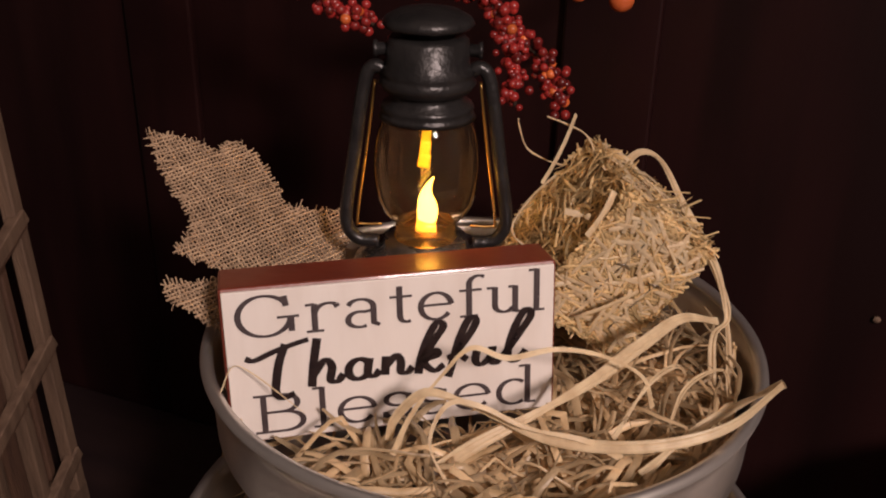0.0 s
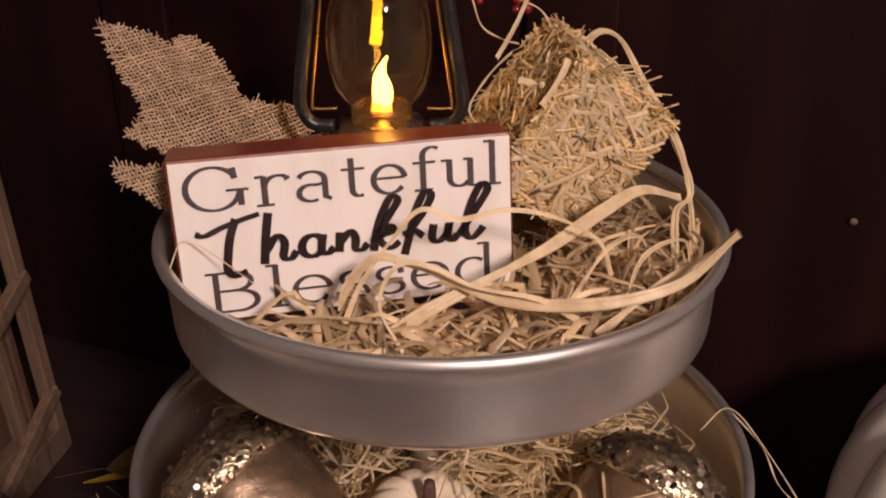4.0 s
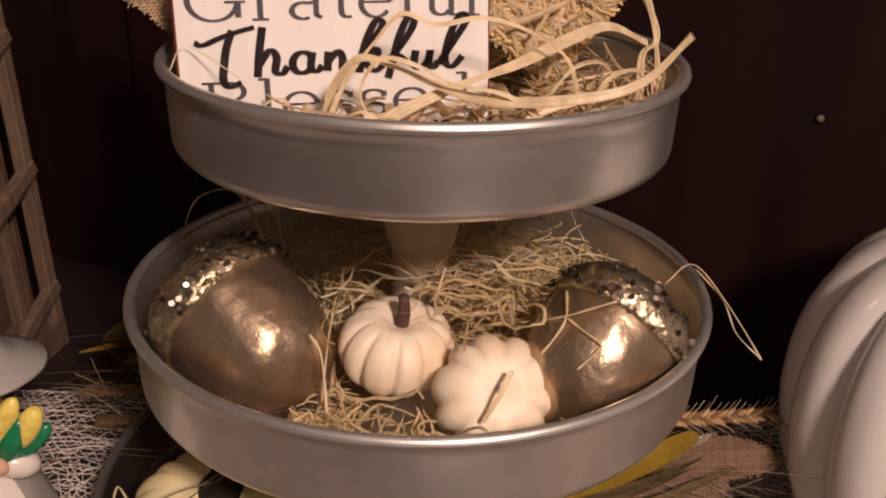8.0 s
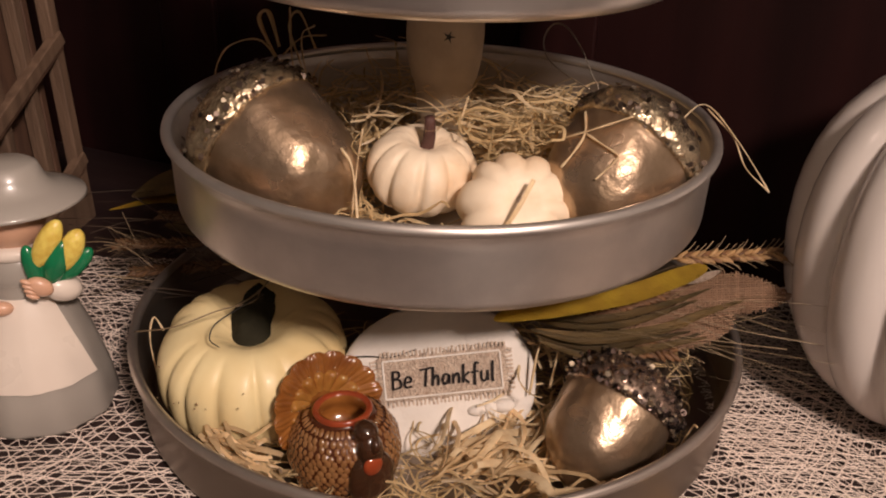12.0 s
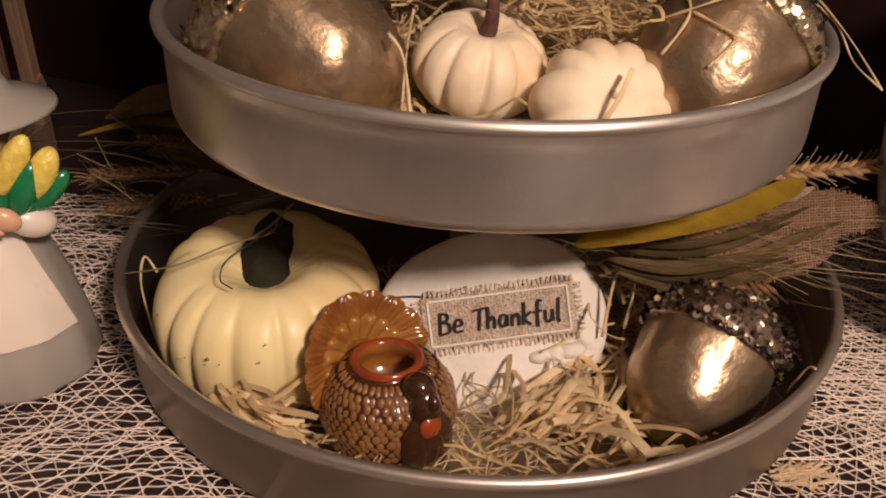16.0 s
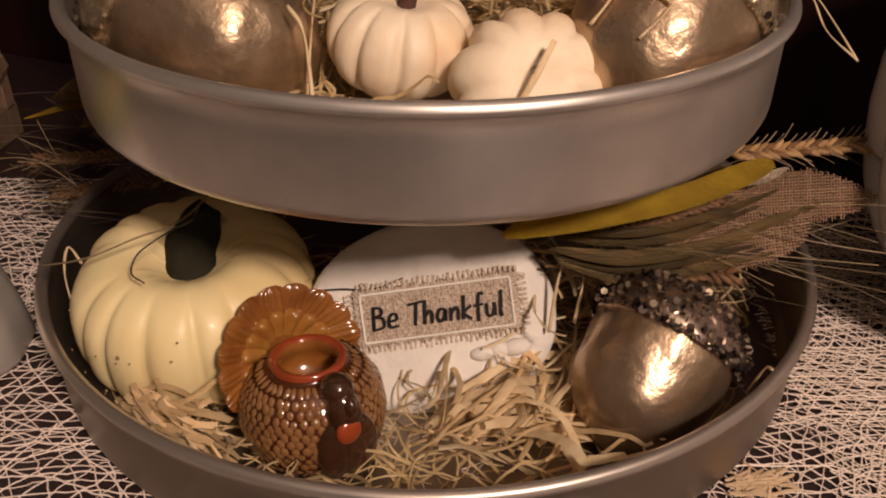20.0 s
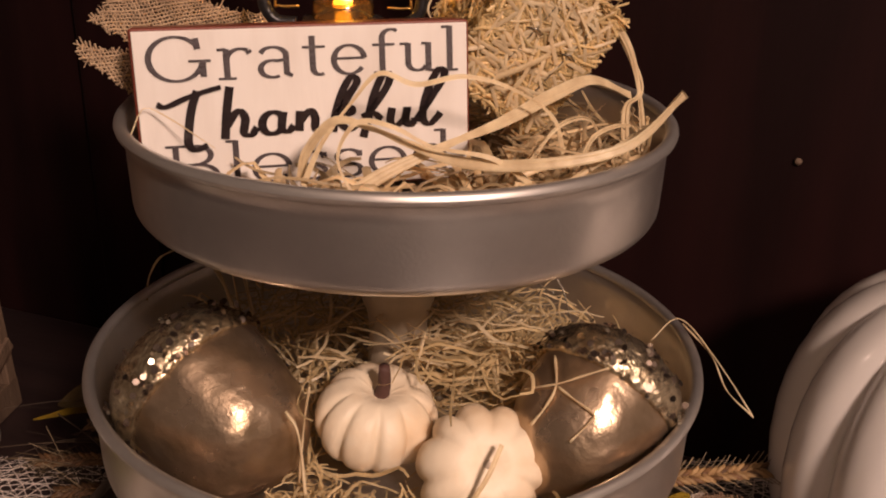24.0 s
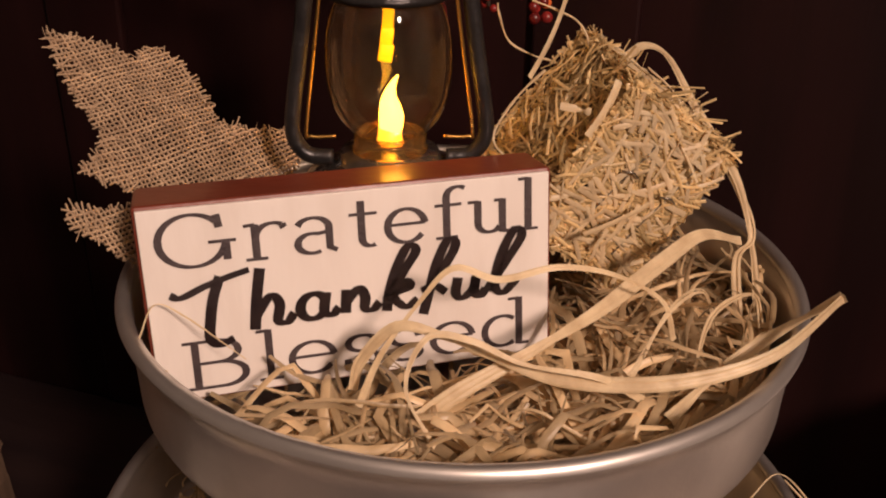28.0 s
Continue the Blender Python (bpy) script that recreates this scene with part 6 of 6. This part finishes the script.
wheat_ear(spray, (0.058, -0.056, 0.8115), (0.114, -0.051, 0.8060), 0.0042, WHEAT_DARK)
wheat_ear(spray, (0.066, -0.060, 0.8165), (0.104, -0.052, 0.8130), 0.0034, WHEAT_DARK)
awns = []
for _ in range(44):
    b = np.array((rng.uniform(0.05, 0.12), rng.uniform(-0.055, -0.01), rng.uniform(0.805, 0.828)))
    e = b + np.array((rng.uniform(0.03, 0.09), rng.gauss(0, 0.02), rng.gauss(0.0, 0.014)))
    mid = (b + e) / 2 + np.array((0, rng.gauss(0, 0.004), rng.gauss(0.003, 0.004)))
    awns.append((np.array([tuple(p) for p in spline((b, mid, e), 4)]), rng.uniform(0.0002, 0.00042)))
add_mesh("awn_tuft", ribbons(awns, AWN, 0.3), spray, "thin pale grass awns", kind="stuff")

spray2 = thing("dried_spray", pose(0, 0, 0), "shadowed dried wheat and yellow leaves beside the lattice lantern", "dried flowers")
for a, b, c, w, mt, lab in (((-0.130, 0.066, 0.838), (-0.160, 0.071, 0.831), (-0.182, 0.075, 0.821), 0.020, OLIVE_LEAF, "broad brown dry leaf"), ((-0.125, 0.058, 0.822), (-0.160, 0.070, 0.822), (-0.196, 0.074, 0.812), 0.006, YELLOW_LEAF, "mustard-yellow fabric leaf"), ((-0.100, 0.050, 0.808), (-0.130, 0.052, 0.812), (-0.158, 0.056, 0.812), 0.016, OLIVE_LEAF, "brown dry leaf"), ((-0.095, 0.065, 0.825), (-0.120, 0.085, 0.842), (-0.145, 0.095, 0.852), 0.010, OLIVE_LEAF, "brown dry leaf"),
                            ((-0.10, 0.05, 0.80), (-0.13, 0.06, 0.806), (-0.160, 0.066, 0.806), 0.013, OLIVE_LEAF, "brown dry leaf"), ((-0.09, 0.07, 0.84), (-0.105, 0.085, 0.86), (-0.122, 0.095, 0.872), 0.009, OLIVE_LEAF, "brown dry leaf")):
    part("leaf", leaf_blade(bmesh.new(), (a, b, c), w), mt, spray2, lab)
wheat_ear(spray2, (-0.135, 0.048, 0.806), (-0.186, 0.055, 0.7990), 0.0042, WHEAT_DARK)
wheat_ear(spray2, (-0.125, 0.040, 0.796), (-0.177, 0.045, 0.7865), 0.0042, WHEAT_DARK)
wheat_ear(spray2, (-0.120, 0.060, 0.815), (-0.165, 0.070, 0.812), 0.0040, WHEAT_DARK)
bristles = []
for cx, cy, cz in ((-0.178, 0.055, 0.800), (-0.168, 0.045, 0.788)):
    for _ in range(18):
        b = np.array((cx + rng.uniform(0, 0.016), cy + rng.gauss(0, 0.003), cz + rng.gauss(0, 0.003)))
        e = b + np.array((-rng.uniform(0.012, 0.034), rng.gauss(0, 0.008), rng.gauss(0.0, 0.008)))
        mid = (b + e) / 2 + np.array((0, 0, rng.gauss(0.001, 0.002)))
        bristles.append((np.array([tuple(p) for p in spline((b, mid, e), 4)]), rng.uniform(0.0003, 0.0007)))
add_mesh("bristle_tuft", ribbons(bristles, AWN, 0.3), spray2, "pale bristly awns at the ear tips", kind="stuff")
awns = []
for _ in range(22):
    b = np.array((rng.uniform(-0.15, -0.09), rng.uniform(0.0, 0.08), rng.uniform(0.785, 0.825)))
    e = b + np.array((-rng.uniform(0.03, 0.09), rng.gauss(0, 0.025), rng.gauss(-0.004, 0.016)))
    e[2] = max(e[2], 0.757)
    mid = (b + e) / 2 + np.array((0, rng.gauss(0, 0.004), rng.gauss(0.004, 0.004)))
    awns.append((np.array([tuple(p) for p in spline((b, mid, e), 4)]), rng.uniform(0.0003, 0.0008)))
add_mesh("awn_tuft", ribbons(awns, AWN_DARK, 0.3), spray2, "thin brown grass awns, darkened in colour for shade", kind="stuff")

# ---- netting on the table ----


def netting(z, gap, seed, x0, x1, y0, y1, thick):
    """Wavy threads that run along and slantwise and cross in uneven cells."""
    verts, faces = [], []
    own = random.Random(seed)
    wide, deep = x1 - x0, y1 - y0
    cx, cy = (x0 + x1) / 2, (y0 + y1) / 2
    reach = math.hypot(wide, deep) / 2
    for turn, space in ((4, gap * 0.9), (58, gap * 1.15), (-54, gap * 1.2), (-18, gap * 3.0)):
        c, s = math.cos(radians(turn)), math.sin(radians(turn))
        off = -reach
        while off < reach:
            off += space * own.uniform(0.6, 1.4)
            w = thick * own.uniform(0.65, 1.35)
            ph, amp, last = own.uniform(0, 50), gap * own.uniform(0.2, 0.55), None
            for k in range(int(2 * reach / 0.0030)):
                along = -reach + 0.0030 * k
                x, y = cx + along * c - off * s, cy + along * s + off * c
                a = noise.noise_vector((x * 16 + seed, y * 16, 0.0))
                b = noise.noise_vector((along * 150 + ph, off * 60, 2.0))
                x, y = x + a.x * 0.012 + b.x * amp, y + a.y * 0.012 + b.y * amp
                if not (x0 < x < x1 and y0 < y < y1) or own.random() < 0.006:
                    last = None
                    continue
                h = z + 0.0008 * (1 + a.z) + 0.0005 * b.z
                at = len(verts)
                verts += [(x + s * w, y - c * w, h), (x, y, h + w * 1.2), (x - s * w, y + c * w, h)]
                if last is not None:
                    faces += [(last, last + 1, at + 1, at), (last + 1, last + 2, at + 2, at + 1)]
                last = at
    me = bpy.data.meshes.new("netting")
    me.from_pydata(verts, [], faces)
    me.materials.append(NET)
    me.polygons.foreach_set("use_smooth", [True] * len(me.polygons))
    return me


add_mesh("lace_netting", netting(TABLE_Z + 0.0006, 0.0054, 5, -0.36, 0.36, -0.30, 0.115, 0.00027), None, "ecru open-weave netting runner spread over the dark tabletop", "netting", "stuff")
threads = []
for _ in range(420):
    p = curl((rng.uniform(-0.36, 0.30), rng.uniform(-0.30, 0.10), TABLE_Z + 0.0018), rng.gauss(0, 0.25), rng.uniform(0.04, 0.16), 1.3, 16, TABLE_Z + 0.0012, TABLE_Z + 0.0026)
    threads.append((p, rng.uniform(0.0003, 0.0006)))
add_mesh("loose_thread", ribbons(threads, NET, 0.3), None, "loose wavy ecru threads of the netting", "netting", "stuff")

add_mesh("lace_netting", netting(TABLE_Z + 0.0022, 0.0044, 9, 0.140, 0.36, -0.20, 0.06, 0.00026), None, "folded double layer of ecru netting beside the ceramic pumpkin", "netting", "stuff")
hook = tube(spline(((0.0820, 0.036, 0.8950), (0.0793, 0.040, 0.9058), (0.0756, 0.044, 0.9120), (0.0709, 0.050, 0.9220), (0.0630, 0.054, 0.9325), (0.0556, 0.055, 0.9349), (0.0509, 0.055, 0.9274), (0.0530, 0.052, 0.9179), (0.0628, 0.046, 0.9109), (0.0754, 0.040, 0.9050)), 7), 0.00035, 6)
solid("wire_loop", hook, WIRE, Matrix(), "thin dark wire loop in straw at the back of a pan", "wire")
band = []
for _ in range(40):
    p = curl((rng.uniform(0.103, 0.113), rng.uniform(-0.118, -0.110), TABLE_Z + 0.0030), rng.gauss(0.25, 0.12), rng.uniform(0.010, 0.020), 0.4, 8, TABLE_Z + 0.0026, TABLE_Z + 0.0036)
    band.append((p, rng.uniform(0.0005, 0.0012)))
add_mesh("selvedge", ribbons(band, BAND, 0.3), None, "frayed tan selvedge lying on the netting", "netting", "stuff")
